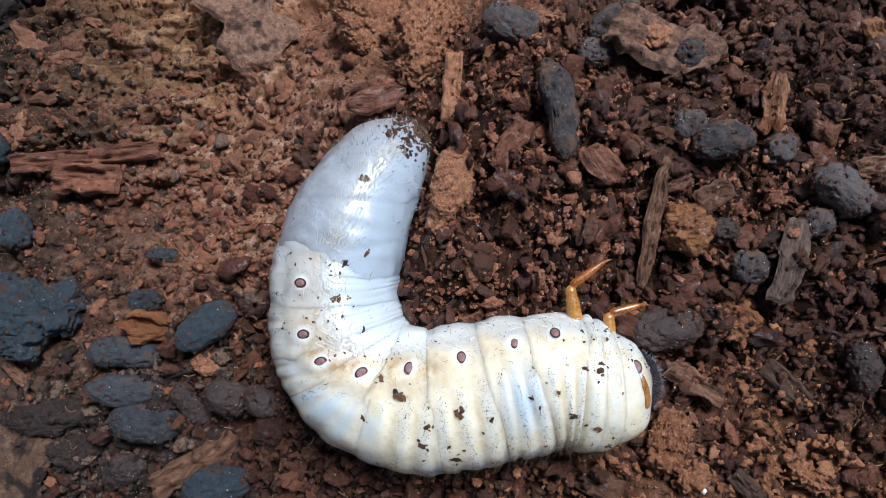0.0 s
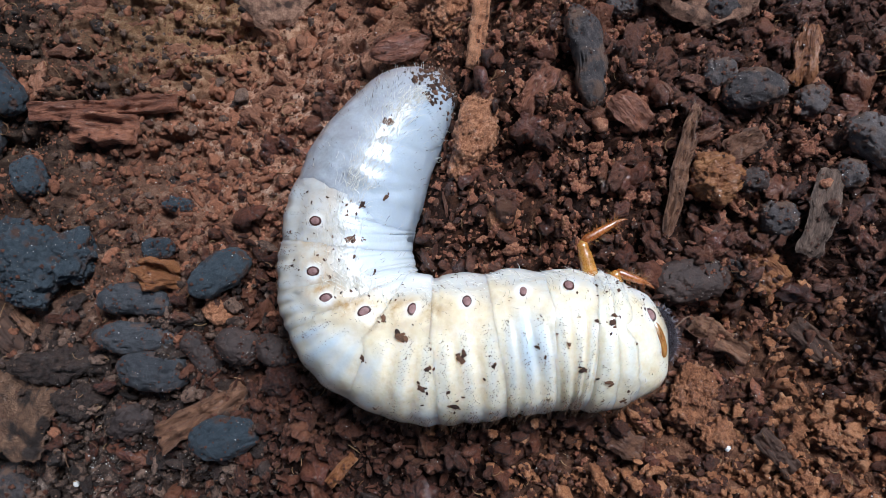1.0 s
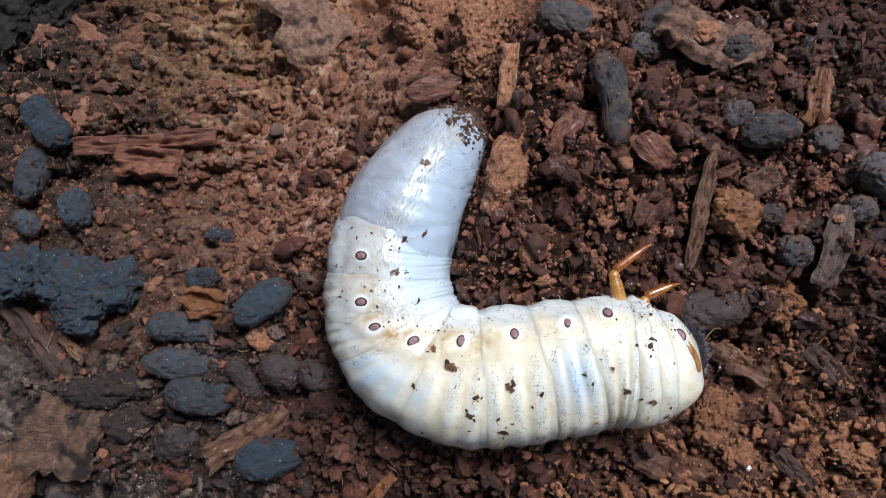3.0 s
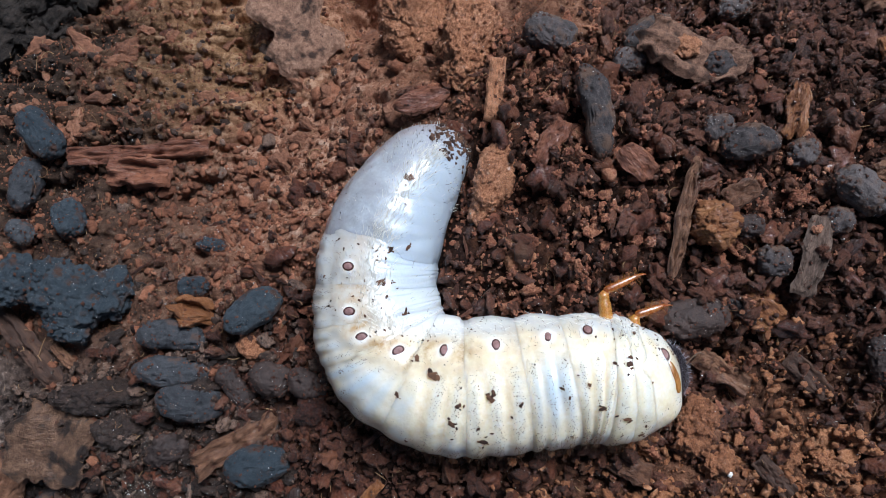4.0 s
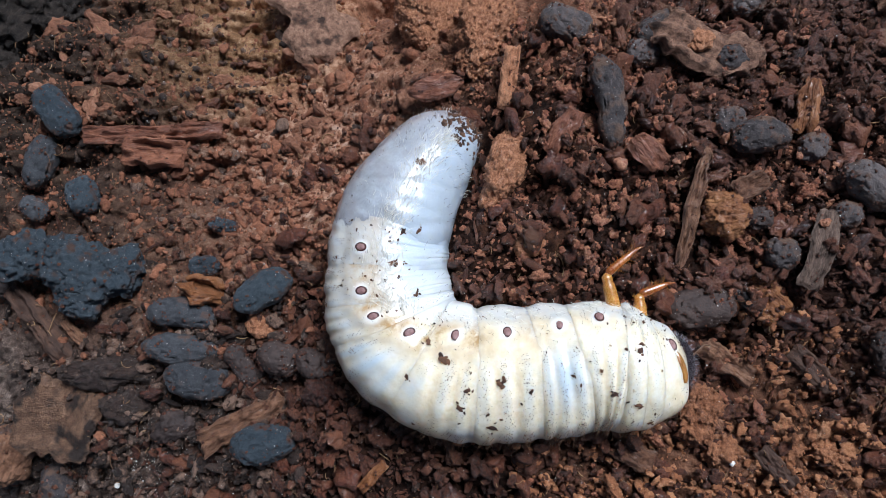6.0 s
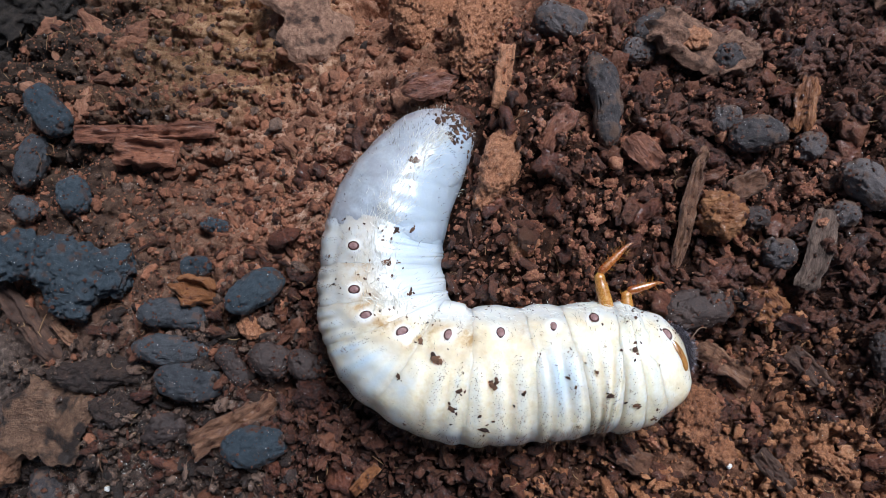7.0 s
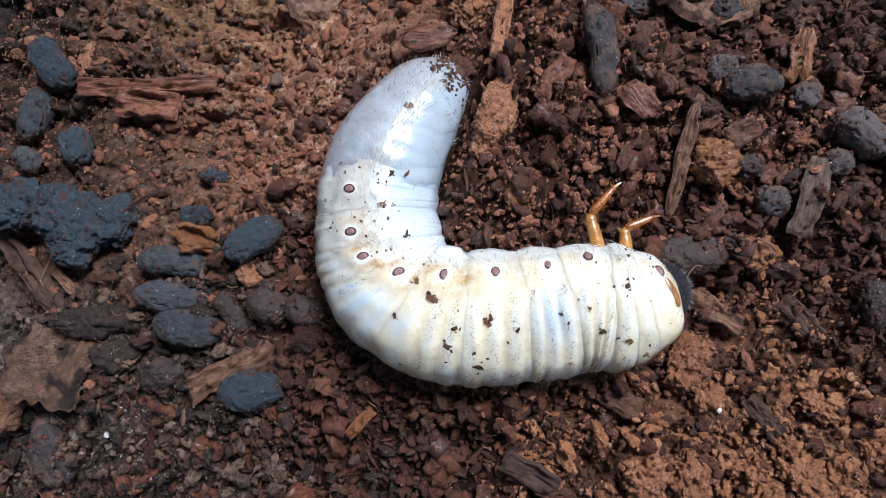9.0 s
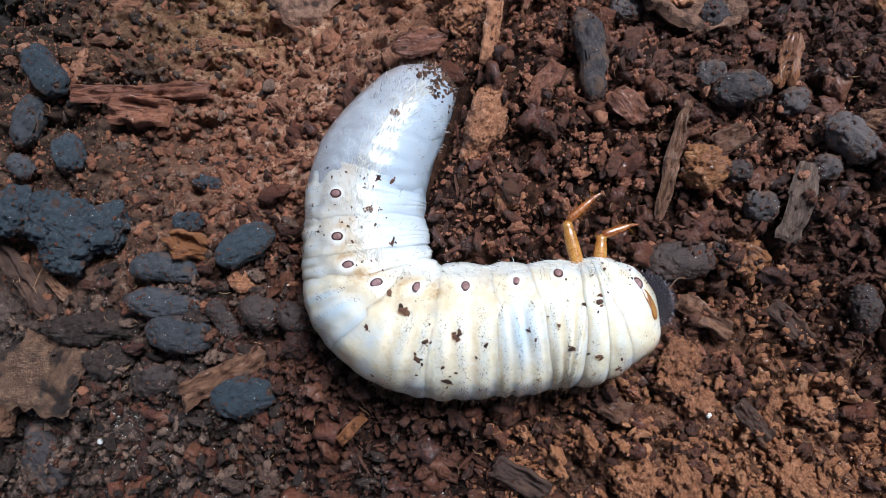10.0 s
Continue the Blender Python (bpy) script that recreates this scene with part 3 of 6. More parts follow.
def greyness(x, y):
    p = np.stack([x, y, 0 * x], 1)
    return np.clip((-x - 0.9 * y - 0.042) / 0.03 + 0.5 * fbm(p, 12 * MM, 2, 66), 0, 1)


def heap(x, y):
    """Loose crumbs are heaped unevenly: metres above the ground."""
    p = np.stack([x, y, 0 * x], 1)
    return np.clip(0.4 + fbm(p, 7 * MM, 2, 31), 0, 1.4) * 3.4 * MM


def zone(x, y):
    """Which crumbs lie at each place: 0 brown, 1 grey, 2 ochre, 3 red."""
    n = len(x)
    return np.where(rng.random(n) < ochre_patch(x, y) * 0.92, 2, np.where(rng.random(n) < greyness(x, y) * 0.85, 1, np.where(rng.random(n) < redness(x, y) * 0.7, 3, 0)))


def soil_cover():
    tiny_protos, tiny_faces = rough_protos(24, 1, 120, 1.0)
    fine_protos, fine_faces = rough_protos(24, 2, 100, 0.85)
    big_protos, big_faces = rough_protos(8, 3, 140, 0.85)
    big_protos = big_protos + lumpy_protos(18, 3, 141)[0]
    ragged_protos, ragged_faces = rough_protos(14, 2, 170, 0.85)
    n = 27500
    x, y = rng.uniform(-0.096, 0.08, n), rng.uniform(-0.066, 0.055, n)
    size = np.exp(rng.normal(np.log(0.56), 0.5, n)).clip(0.26, 1.7) * MM
    wood = woodiness(x, y)
    keep = clear_of_grub(x, y, size) & (rng.random(n) > wood * 0.97)
    x, y, size = x[keep], y[keep], size[keep]
    kind = zone(x, y)
    high = heap(x, y) * rng.random(len(x)) * (1 - woodiness(x, y))
    shape = np.stack([rng.uniform(0.85, 1.35, len(x)), rng.uniform(0.75, 1.0, len(x)), rng.uniform(0.65, 1.0, len(x))], 1)
    size = np.where(kind == 3, size * 0.72, np.where(kind == 2, size * 0.85, size))
    for k, name, label, mat in ((0, "soil_crumbs", "loose dark red-brown crumbs of rotten wood", crumb_mat), (1, "grey_crumbs", "loose grey-brown crumbs of earth", grey_crumb_mat),
                                (2, "ochre_crumbs", "loose ochre crumbs of rotten wood", ochre_crumb_mat), (3, "red_crumbs", "loose reddish crumbs of rotten wood", red_crumb_mat)):
        q = (kind == k) & (size < 0.56 * MM)
        scatter(name, label, mat, x[q], y[q], size[q], tiny_protos, tiny_faces, 0.3 + high[q] / size[q], None, shape[q])
        q = (kind == k) & (size >= 0.56 * MM) & (size < 1.2 * MM)
        scatter(name, label, mat, x[q], y[q], size[q], fine_protos, fine_faces, 0.3 + high[q] / size[q], None, shape[q], True)
        q = (kind == k) & (size >= 1.2 * MM)
        scatter(name, label, mat, x[q], y[q], size[q], big_protos, big_faces, 0.3 + high[q] / size[q], None, shape[q], True)
    # fine grit between the crumbs and on them
    n = 15000
    x, y = rng.uniform(-0.1, 0.084, n), rng.uniform(-0.066, 0.058, n)
    size = (0.12 + 0.34 * rng.random(n) ** 1.5) * MM
    keep = clear_of_grub(x, y, size) & (rng.random(n) > woodiness(x, y) * 0.8)
    x, y, size = x[keep], y[keep], size[keep]
    at = np.stack([x, y, ground_height(x, y) + size * 0.5], 1)
    kind = zone(x, y)
    for k, name, label, mat, share in ((0, "soil_grit", "fine brown soil grit between the crumbs", crumb_mat, 19000), (1, "earth_grit", "fine grey-brown earth grit", grey_crumb_mat, 8000),
                                       (2, "ochre_grit", "fine ochre grit of rotten wood", ochre_crumb_mat, 11000), (3, "red_grit", "fine reddish grit of rotten wood", red_crumb_mat, 21000)):
        tops = np.concatenate(TOPS[mat.name])
        tops = tops[rng.integers(0, len(tops), share)]
        strew(name, label, mat, np.concatenate([at[kind == k], tops]), np.concatenate([size[kind == k], (0.08 + 0.24 * rng.random(share) ** 2) * MM]))
    # ochre wood bits in the hollow
    n = 3800
    x, y = rng.uniform(-0.1, 0.02, n), rng.uniform(-0.02, 0.058, n)
    x[:1500], y[:1500] = rng.normal(-0.036, 0.012, 1500), rng.normal(0.012, 0.01, 1500)
    size = np.exp(rng.normal(np.log(0.42), 0.6, n)).clip(0.15, 2.2) * MM
    keep = clear_of_grub(x, y, size) & (rng.random(n) < woodiness(x, y) + 0.1)
    x, y, size = x[keep], y[keep], size[keep]
    aspect = np.stack([rng.uniform(0.8, 1.3, len(x)), rng.uniform(0.7, 1.1, len(x)), rng.uniform(0.6, 1, len(x))], 1)
    q = size < 0.55 * MM
    scatter("wood_crumbs", "ochre fibrous crumbs of rotten wood", rot_mat, x[q], y[q], size[q], tiny_protos, tiny_faces, 0.2, None, aspect[q])
    scatter("wood_crumbs", "ochre fibrous crumbs of rotten wood", rot_mat, x[~q], y[~q], size[~q], ragged_protos, ragged_faces, 0.0, None, aspect[~q], smooth=True)
    n = 330
    x, y = rng.normal(-0.06, 0.02, n), rng.normal(0.026, 0.013, n)
    size = np.exp(rng.normal(np.log(0.55), 0.45, n)).clip(0.25, 1.6) * MM
    keep = clear_of_grub(x, y, size)
    x, y, size = x[keep], y[keep], size[keep]
    scatter("earth_bits", "small grey-brown earth bits lying on rotten wood", grey_crumb_mat, x, y, size, ragged_protos, ragged_faces, 0.25, None, None, True)
    x, y = rng.uniform(-0.098, 0.02, 11000), rng.uniform(-0.015, 0.056, 11000)
    keep = clear_of_grub(x, y, 0.0003 + 0 * x) & (rng.random(11000) < woodiness(x, y) * 0.9)
    x, y = x[keep], y[keep]
    size = (0.09 + 0.3 * rng.random(len(x)) ** 2) * MM
    strew("wood_grit", "fine ochre grit lying on rotten wood", rot_mat, np.stack([x, y, ground_height(x, y) + 0.3 * size], 1), size)
    # slivers lying any way on the crumbs
    n = 700
    x, y = rng.uniform(-0.1, 0.085, n), rng.uniform(-0.07, 0.06, n)
    size = rng.uniform(0.3, 0.7, n) * MM
    keep = clear_of_grub(x, y, size * 3) & (rng.random(n) > woodiness(x, y) * 0.9)
    x, y, size = x[keep], y[keep], size[keep]
    aspect = np.stack([rng.uniform(2, 4.5, len(x)), rng.uniform(0.4, 0.9, len(x)), rng.uniform(0.3, 0.6, len(x))], 1)
    a, t = rng.uniform(0, 2 * np.pi, len(x)), rng.normal(0, 0.45, len(x))
    R = np.stack([np.cos(a) * np.cos(t), -np.sin(a), -np.cos(a) * np.sin(t), np.sin(a) * np.cos(t), np.cos(a), -np.sin(a) * np.sin(t), np.sin(t), 0 * a, np.cos(t)], 1).reshape(-1, 3, 3)
    scatter("wood_slivers", "small brown wood slivers lying among crumbs", crumb_mat, x, y, size, fine_protos, fine_faces, 1.8, R, aspect)
    # pale grains: sand and, most of them, on the crumbs, painted wet glints
    tops = np.concatenate([q for k in TOPS.values() for q in k])
    tops = tops[rng.integers(0, len(tops), 7500)]
    x, y = rng.uniform(-0.1, 0.084, 3600), rng.uniform(-0.066, 0.058, 3600)
    x[:2200], y[:2200] = rng.normal(-0.059, 0.01, 2200), rng.normal(-0.04, 0.009, 2200)
    keep = clear_of_grub(x, y, 0.0002 + 0 * x)
    x, y = x[keep], y[keep]
    at = np.concatenate([tops, np.stack([x, y, ground_height(x, y) + rng.random(len(x)) ** 2 * 1.6 * MM], 1)])
    strew("sand_and_glints", "pale specks on the soil, sand and painted wet glints", sand_glint_mat, at, 0.035 * MM + 0.12 * MM * rng.random(len(at)) ** 3)


soil_cover()


def fibres():
    """Hair-thin brown fibres strewn over the soil."""
    V, F = [], []
    for strand in range(2000):
        x, y = rng.uniform(-0.1, 0.085), rng.uniform(-0.068, 0.058)
        if not clear_of_grub(np.array([x]), np.array([y]), np.array([0.002]))[0]:
            continue
        length, w, a, turn = rng.uniform(*((1.5, 5.0) if strand < 400 else (0.5, 1.6))) * MM, rng.uniform(0.03, 0.09) * MM, rng.uniform(0, 6.28), rng.normal(0, 0.35)
        rise = rng.normal(0, 0.1 if strand < 400 else 0.3)
        z = ground_at(x, y) + float(heap(np.array([x]), np.array([y]))[0]) + rng.uniform(0.4, 1.6) * MM
        k, n = len(V), 7 if strand < 400 else 4
        for j in range(n):
            V += [(x - w * math.sin(a), y + w * math.cos(a), z), (x + w * math.sin(a), y - w * math.cos(a), z), (x, y, z + 1.4 * w)]
            if j:
                b = k + 3 * j
                F += [(b - 3 + q, b - 3 + (q + 1) % 3, b + (q + 1) % 3, b + q) for q in range(3)]
            x, y, z = x + length / n * math.cos(a), y + length / n * math.sin(a), z + rise * length / n + rng.normal(0, 0.06) * MM
            a += turn
    me = bpy.data.meshes.new("wood_fibres")
    me.from_pydata(V, [], F)
    me.materials.append(fibre_mat)
    thing("wood_fibres", me, "hair-thin brown wood fibres strewn on soil", "fibres", kind="stuff")


fibres()


def large_crumbs():
    """The larger crumbs, each a piece of its own."""
    protos, faces = rough_protos(4, 3, 300, 0.8)
    protos = protos + lumpy_protos(8, 3, 310)[0]
    meshes = [tri_mesh("crumb", p * MM, faces, lump_mat, True) for p in protos]
    made = 0
    while made < 240:
        x, y = rng.uniform(-0.06, 0.075), rng.uniform(-0.055, 0.045)
        s = float(np.exp(rng.normal(np.log(1.75), 0.25)))
        if not clear_of_grub(np.array([x]), np.array([y]), np.array([2.2 * s * MM]))[0] or rng.random() < max(woodiness(np.array([x]), np.array([y]))[0], ochre_patch(np.array([x]), np.array([y]))[0]):
            continue
        if any(math.hypot(x - px * MM, y - py * MM) < (0.3 * (length + width) / 2 + s) * MM for px, py, length, width, deg in SKIRTS):
            continue
        m = Matrix.LocRotScale((x, y, ground_at(x, y) + 0.55 * s * MM + float(heap(np.array([x]), np.array([y]))[0]) * 0.7), Euler(rng.uniform(0, 6.28, 3)), (s, s * rng.uniform(0.7, 1), s * rng.uniform(0.7, 1)))
        part("crumb", meshes[made % 12], ground, m=m)
        made += 1


def wood_chunks():
    """Ragged chunks of the rotten wood that breaks up in the hollow."""
    protos, faces = rough_protos(14, 3, 330, 0.85, (1, 0.75, 0.5))
    meshes = [tri_mesh("wood_chunk", p * MM, faces, chunk_mat, True) for p in protos]
    made = 0
    while made < 110:
        x, y = rng.uniform(-0.095, 0.012), rng.uniform(-0.012, 0.062)
        s = float(np.exp(rng.normal(np.log(1.5), 0.35)))
        if not clear_of_grub(np.array([x]), np.array([y]), np.array([s * MM]))[0] or rng.random() > woodiness(np.array([x]), np.array([y]))[0] or (x < -0.046 and y < 0.012 and rng.random() < 0.8):
            continue
        m = Matrix.LocRotScale((x, y, ground_at(x, y) + 0.2 * s * MM), Euler((rng.normal(0, 0.4), rng.normal(0, 0.4), rng.normal(0, 0.8))), (s * rng.uniform(1, 1.5), s, s * rng.uniform(0.8, 1.2)))
        part("wood_chunk", meshes[made % 14], ground, m=m)
        made += 1


wood_chunks()


# ---- things on the ground ----
def lay(x, y, deg, lift, tip=0.0, roll=0.0):
    """A pose on the ground at x, y in millimetres, lift millimetres above it."""
    return pose(x * MM, y * MM, ground_at(x * MM, y * MM) + lift * MM, roll, tip, deg)


SEED = [500]
SKIRTS = []


STUCK, STUCK_F = [OCTA * rng.uniform(0.6, 1.3, (6, 1)) for _ in range(6)], OCTA_F


def grains(ob, p, k):
    """Pale grains on a thing's surface points, in millimetres: sand and painted wet glints."""
    at = p[rng.integers(0, len(p), k)]
    size = 0.035 + 0.1 * rng.random(k) ** 3
    V = np.array(STUCK)[rng.integers(0, 6, k)] * size[:, None, None] + at[:, None, :]
    F = STUCK_F[None] + (np.arange(k) * V.shape[1])[:, None, None]
    tagged(part("grains_and_glints", tri_mesh("grains_and_glints", V.reshape(-1, 3) * MM, F.reshape(-1, 3), sand_glint_mat), ob, "pale specks stuck to it, sand and painted wet glints"), kind="stuff")


def stick(ob, p, k, least, most):
    """Brown soil crumbs on a thing's surface points, in millimetres."""
    size = least + (most - least) * rng.random(k) ** 2
    V = np.einsum("nij,nkj->nki", rotations(k), np.array(STUCK)[rng.integers(0, 6, k)]) * size[:, None, None] + p[rng.integers(0, len(p), k)][:, None, :]
    F = STUCK_F[None] + (np.arange(k) * V.shape[1])[:, None, None]
    tagged(part("stuck_soil", tri_mesh("stuck_soil", V.reshape(-1, 3) * MM, F.reshape(-1, 3), crumb_mat), ob, "brown soil crumbs stuck to it"), kind="stuff")


def pellet(x, y, length, width, deg, mat, label, bend=0.0, lift=0.0, name="frass_pellet", category="frass pellet"):
    SEED[0] += 7
    v, f = ICO[5]
    p = np.sign(v) * np.abs(v) ** np.array([0.78, 0.92, 0.92])
    p = p * (length * 0.475, width * 0.45, width * 0.41)
    p[:, 1] += bend * (1 - (2 * p[:, 0] / length) ** 2)
    d = fbm(p, 4.0, 2, SEED[0]) * 0.42 + fbm(p, 1.3, 3, SEED[0] + 3, 0.65) * 0.2
    pit = fbm(p, 0.9, 2, SEED[0] + 5)
    d -= np.clip(pit - 0.38, 0, 1) * 0.9
    p = p + v * d[:, None]
    me = tri_mesh(name, p * MM, f, mat, True)
    ob = thing(name, me, label, category, lay(x, y, deg, width * 0.22 + lift + 2.1, rng.uniform(-6, 6)), group="frass pellets")
    SKIRTS.append((x, y, length, width, deg))
    # soil sticking to it
    k = 170
    at = rng.integers(0, len(p), k)
    size = (0.07 + 0.3 * rng.random(k) ** 2) * (1 + (p[at, 2] < 0) * 0.8)
    V = np.einsum("nij,nkj->nki", rotations(k), np.array(STUCK)[rng.integers(0, 6, k)]) * size[:, None, None] + p[at][:, None, :]
    F = STUCK_F[None] + (np.arange(k) * V.shape[1])[:, None, None]
    tagged(part("stuck_soil", tri_mesh("stuck_soil", V.reshape(-1, 3) * MM, F.reshape(-1, 3), crumb_mat), ob, "brown soil crumbs stuck to it"), kind="stuff")
    grains(ob, p, 70)
    return ob


def chip(x, y, length, width, deg, thick, mat, label, name="wood_chip", category="wood chip", tip=0.0, roll=0.0, lift=0.0, jag=0.5, fibre=0.5, taper=0.25):
    """A torn piece of wood or bark: uneven outline, fibrous ridges along its length, broken ends."""
    SEED[0] += 7
    nx, ny = 36, 20
    u, w = np.meshgrid(np.linspace(-1, 1, nx), np.linspace(-1, 1, ny))
    sheets = []
    for side in (1, -1):
        P = np.stack([u.ravel() * length / 2, w.ravel() * width / 2, np.zeros(u.size)], 1)
        Q = P.copy()
        edge = np.maximum(np.abs(u.ravel()), np.abs(w.ravel()))
        P[:, 0] += jag * 0.22 * width * fbm(np.stack([0 * Q[:, 0], Q[:, 1], 0 * Q[:, 0]], 1) + np.sign(u.ravel())[:, None] * 5, width * 0.35, 3, SEED[0]) * np.abs(u.ravel())
        P[:, 1] += jag * 0.2 * width * fbm(np.stack([Q[:, 0], 0 * Q[:, 0], 0 * Q[:, 0]], 1) + np.sign(w.ravel())[:, None] * 5, length * 0.2, 3, SEED[0] + 1) * np.abs(w.ravel())
        P[:, 1] *= 1 - taper * np.clip(np.abs(u.ravel()) - 0.3, 0, 1) ** 1.5
        body = thick / 2 * np.clip(1 - edge ** 7, 0, 1) ** 0.5
        ridge = fbm(Q * (0.18, 1, 1), width * 0.22, 3, SEED[0] + 2, 0.6) * fibre * thick * 0.35 + fbm(Q, width * 0.5, 3, SEED[0] + 4) * thick * 0.3
        inner = np.clip(1 - edge ** 10, 0, 1)
        warp = fbm(Q, length * 0.6, 1, SEED[0] + 6) * thick * 0.5
        P[:, 2] = side * body + side * ridge * inner * (1 if side > 0 else 0.5) + warp
        sheets.append(P)
    n = u.size
    a = (np.arange(ny - 1)[:, None] * nx + np.arange(nx - 1)[None, :]).ravel()
    top = np.stack([a, a + 1, a + 1 + nx, a + nx], 1)
    bottom = top[:, ::-1] + n
    ring = np.concatenate([np.arange(nx), np.arange(1, ny) * nx + nx - 1, (ny - 1) * nx + np.arange(nx - 2, -1, -1), np.arange(ny - 2, 0, -1) * nx])
    nxt = np.roll(ring, -1)
    side = np.stack([ring, ring + n, nxt + n, nxt], 1)
    me = tri_mesh(name, np.concatenate(sheets) * MM, np.concatenate([top, bottom, side]), mat, True)
    ob = thing(name, me, label, category, lay(x, y, deg, thick * 0.4 + lift + 1.7, tip, roll))
    SKIRTS.append((x, y, length, width, deg))
    k = int(5 + length * 3)
    P = sheets[0][rng.integers(0, n, k)]
    size = 0.06 + 0.3 * rng.random(k) ** 3
    V = np.einsum("nij,nkj->nki", rotations(k), np.array(STUCK)[rng.integers(0, 6, k)]) * size[:, None, None] + P[:, None, :]
    F = STUCK_F[None] + (np.arange(k) * V.shape[1])[:, None, None]
    tagged(part("stuck_soil", tri_mesh("stuck_soil", V.reshape(-1, 3) * MM, F.reshape(-1, 3), crumb_mat), ob, "brown soil crumbs lying on it"), kind="stuff")
    return ob


def lump_mesh(name, length, width, height, mat, rough, grain, sub):
    SEED[0] += 7
    v, f = ICO[sub]
    p = v * (length * 0.44, width * 0.44, height / 2)
    d = fbm(p, min(length, width) * 0.5, 2, SEED[0]) * 0.12 * min(length, width) + fbm(p, grain, 4, SEED[0] + 3, 0.75) * rough
    return tri_mesh(name, (p + v * d[:, None]) * MM, f, mat, True)


def lump(x, y, length, width, deg, height, mat, label, name="soil_clod", category="clod", rough=0.5, grain=1.2, lift=0.0, sub=5, tip=0.0):
    """A crumbly clod."""
    granular = mat in (crumbly_mat, clod_mat) and sub == 5
    me = lump_mesh(name, length, width, height, mat, rough * (0.75 if granular else 1), grain, 6 if granular and length > 12 else sub)
    ob = thing(name, me, label, category, lay(x, y, deg, height * 0.25 + lift + 1.5, tip))
    SKIRTS.append((x, y, length * 0.9, width * 0.9, deg))
    if length > 6.5:
        p = np.array([q.co for q in me.vertices]) / MM
        grains(ob, p, int(length * 2))
        k = int(length * width * (4.5 if granular else 0.7))
        size = 0.12 + (0.34 if granular else 0.55) * rng.random(k) ** 2
        V = np.einsum("nij,nkj->nki", rotations(k), np.array(STUCK)[rng.integers(0, 6, k)]) * size[:, None, None] + p[rng.integers(0, len(p), k)][:, None, :]
        F = STUCK_F[None] + (np.arange(k) * V.shape[1])[:, None, None]
        tagged(part("loose_soil", tri_mesh("loose_soil", V.reshape(-1, 3) * MM, F.reshape(-1, 3), mat if granular or mat is grey_crumb_mat else crumb_mat, True), ob, "loose crumbs breaking off it"), kind="stuff")
    return ob


def frass_clod(x, y):
    """A big clod made of several fused lumps."""
    root = tagged(new("frass_clod"), "large rugged blue-grey clod of fused frass", "clod")
    root.matrix_basis = lay(x, y, -5, 4.0)
    for dx, dy, dz, l, w, h, a in ((2.5, -0.2, 0.8, 16, 11, 8, -5), (-7.2, 1.2, 0.2, 14, 9.5, 6, 16), (9.5, 1.2, 0.6, 10.5, 9, 6.5, 25), (3.0, -4.6, 0.4, 10, 6.5, 6, -20), (-1.5, 4.0, 0.2, 9, 5.5, 5.5, 12)):
        me = lump_mesh("lump", l, w, h, blue_mat, 0.7, 1.4, 5)
        ob = part("lump", me, root, m=pose(dx * MM, dy * MM, dz * MM, 0, 0, a))
        p = np.array([q.co for q in me.vertices]) / MM
        grains(ob, p, 220)
        stick(ob, p, 70, 0.12, 0.6)
    return root


GREY = "dark grey oval frass pellet with a pitted matt surface"
BLUE = "blue-grey oval frass pellet lying in the hollow"
SLATE = "slate-grey oval frass pellet specked with sand"
BRN = "brown-grey frass pellet crusted with soil"
pellet(-80.2, 23.1, 12.0, 7.2, -49, blue_mat, BLUE)
pellet(-84.2, 13.6, 11.6, 6.4, -104, slate_mat, SLATE)
pellet(-71.6, 6.3, 8.0, 6.6, -71, blue_mat, BLUE)
pellet(-81.9, 4.0, 6.3, 4.9, -32, slate_mat, SLATE)
pellet(-34.1, -9.4, 10.8, 6.2, 35, blue_mat, BLUE)
pellet(-48.6, -14.2, 12.4, 5.7, -5, slate_mat, SLATE, 0.5)
pellet(-47.9, -19.5, 13.6, 5.4, -1, slate_mat, SLATE, -0.4)
pellet(-44.6, -24.6, 12.0, 6.6, -4, slate_mat, SLATE, 0.0, 0.8)
pellet(-37.4, -21.9, 7.8, 4.6, -54, brownfrass_mat, BRN)
pellet(-30.6, -20.3, 7.8, 6.2, -14, brownfrass_mat, BRN)
pellet(-32.7, -34.0, 10.8, 7.0, 8, blue_mat, BLUE)
pellet(-46.2, -5.7, 5.9, 4.5, 5, blue_mat, BLUE)
pellet(-43.7, 1.6, 5.2, 2.6, -10, blue_mat, BLUE)
lump(-74.4, -50.3, 14.5, 9.5, -72, 5.0, frass_mat, "flat dark grey clod of earth", rough=0.35, grain=1.6)
pellet(-89.1, -9.0, 9.7, 6.6, -33, brownfrass_mat, BRN)
pellet(13.4, 34.6, 9.1, 6.2, -16, frass_mat, GREY, 0.0, 1.0)
pellet(28.7, 35.3, 9.4, 4.6, 30, frass_mat, GREY, 0.0, 1.2)
pellet(39.3, 29.5, 6.2, 5.6, 20, frass_mat, GREY, 0.0, 0.6)
pellet(25.6, 29.9, 5.5, 4.9, -18, frass_mat, GREY)
pellet(19.0, 20.9, 15.8, 4.9, -79, frass_mat, "long dark grey frass pellet, slightly bent", 0.8, 1.2)
pellet(36.8, 18.2, 4.9, 4.0, 6, frass_mat, GREY)
pellet(40.8, 15.5, 8.9, 5.6, 8, frass_mat, GREY, 0.4, 0.6)
pellet(49.1, 14.7, 4.6, 4.0, 23, frass_mat, GREY)
pellet(55.4, 8.6, 9.2, 5.9, -42, frass_mat, GREY, 0.0, 0.5)
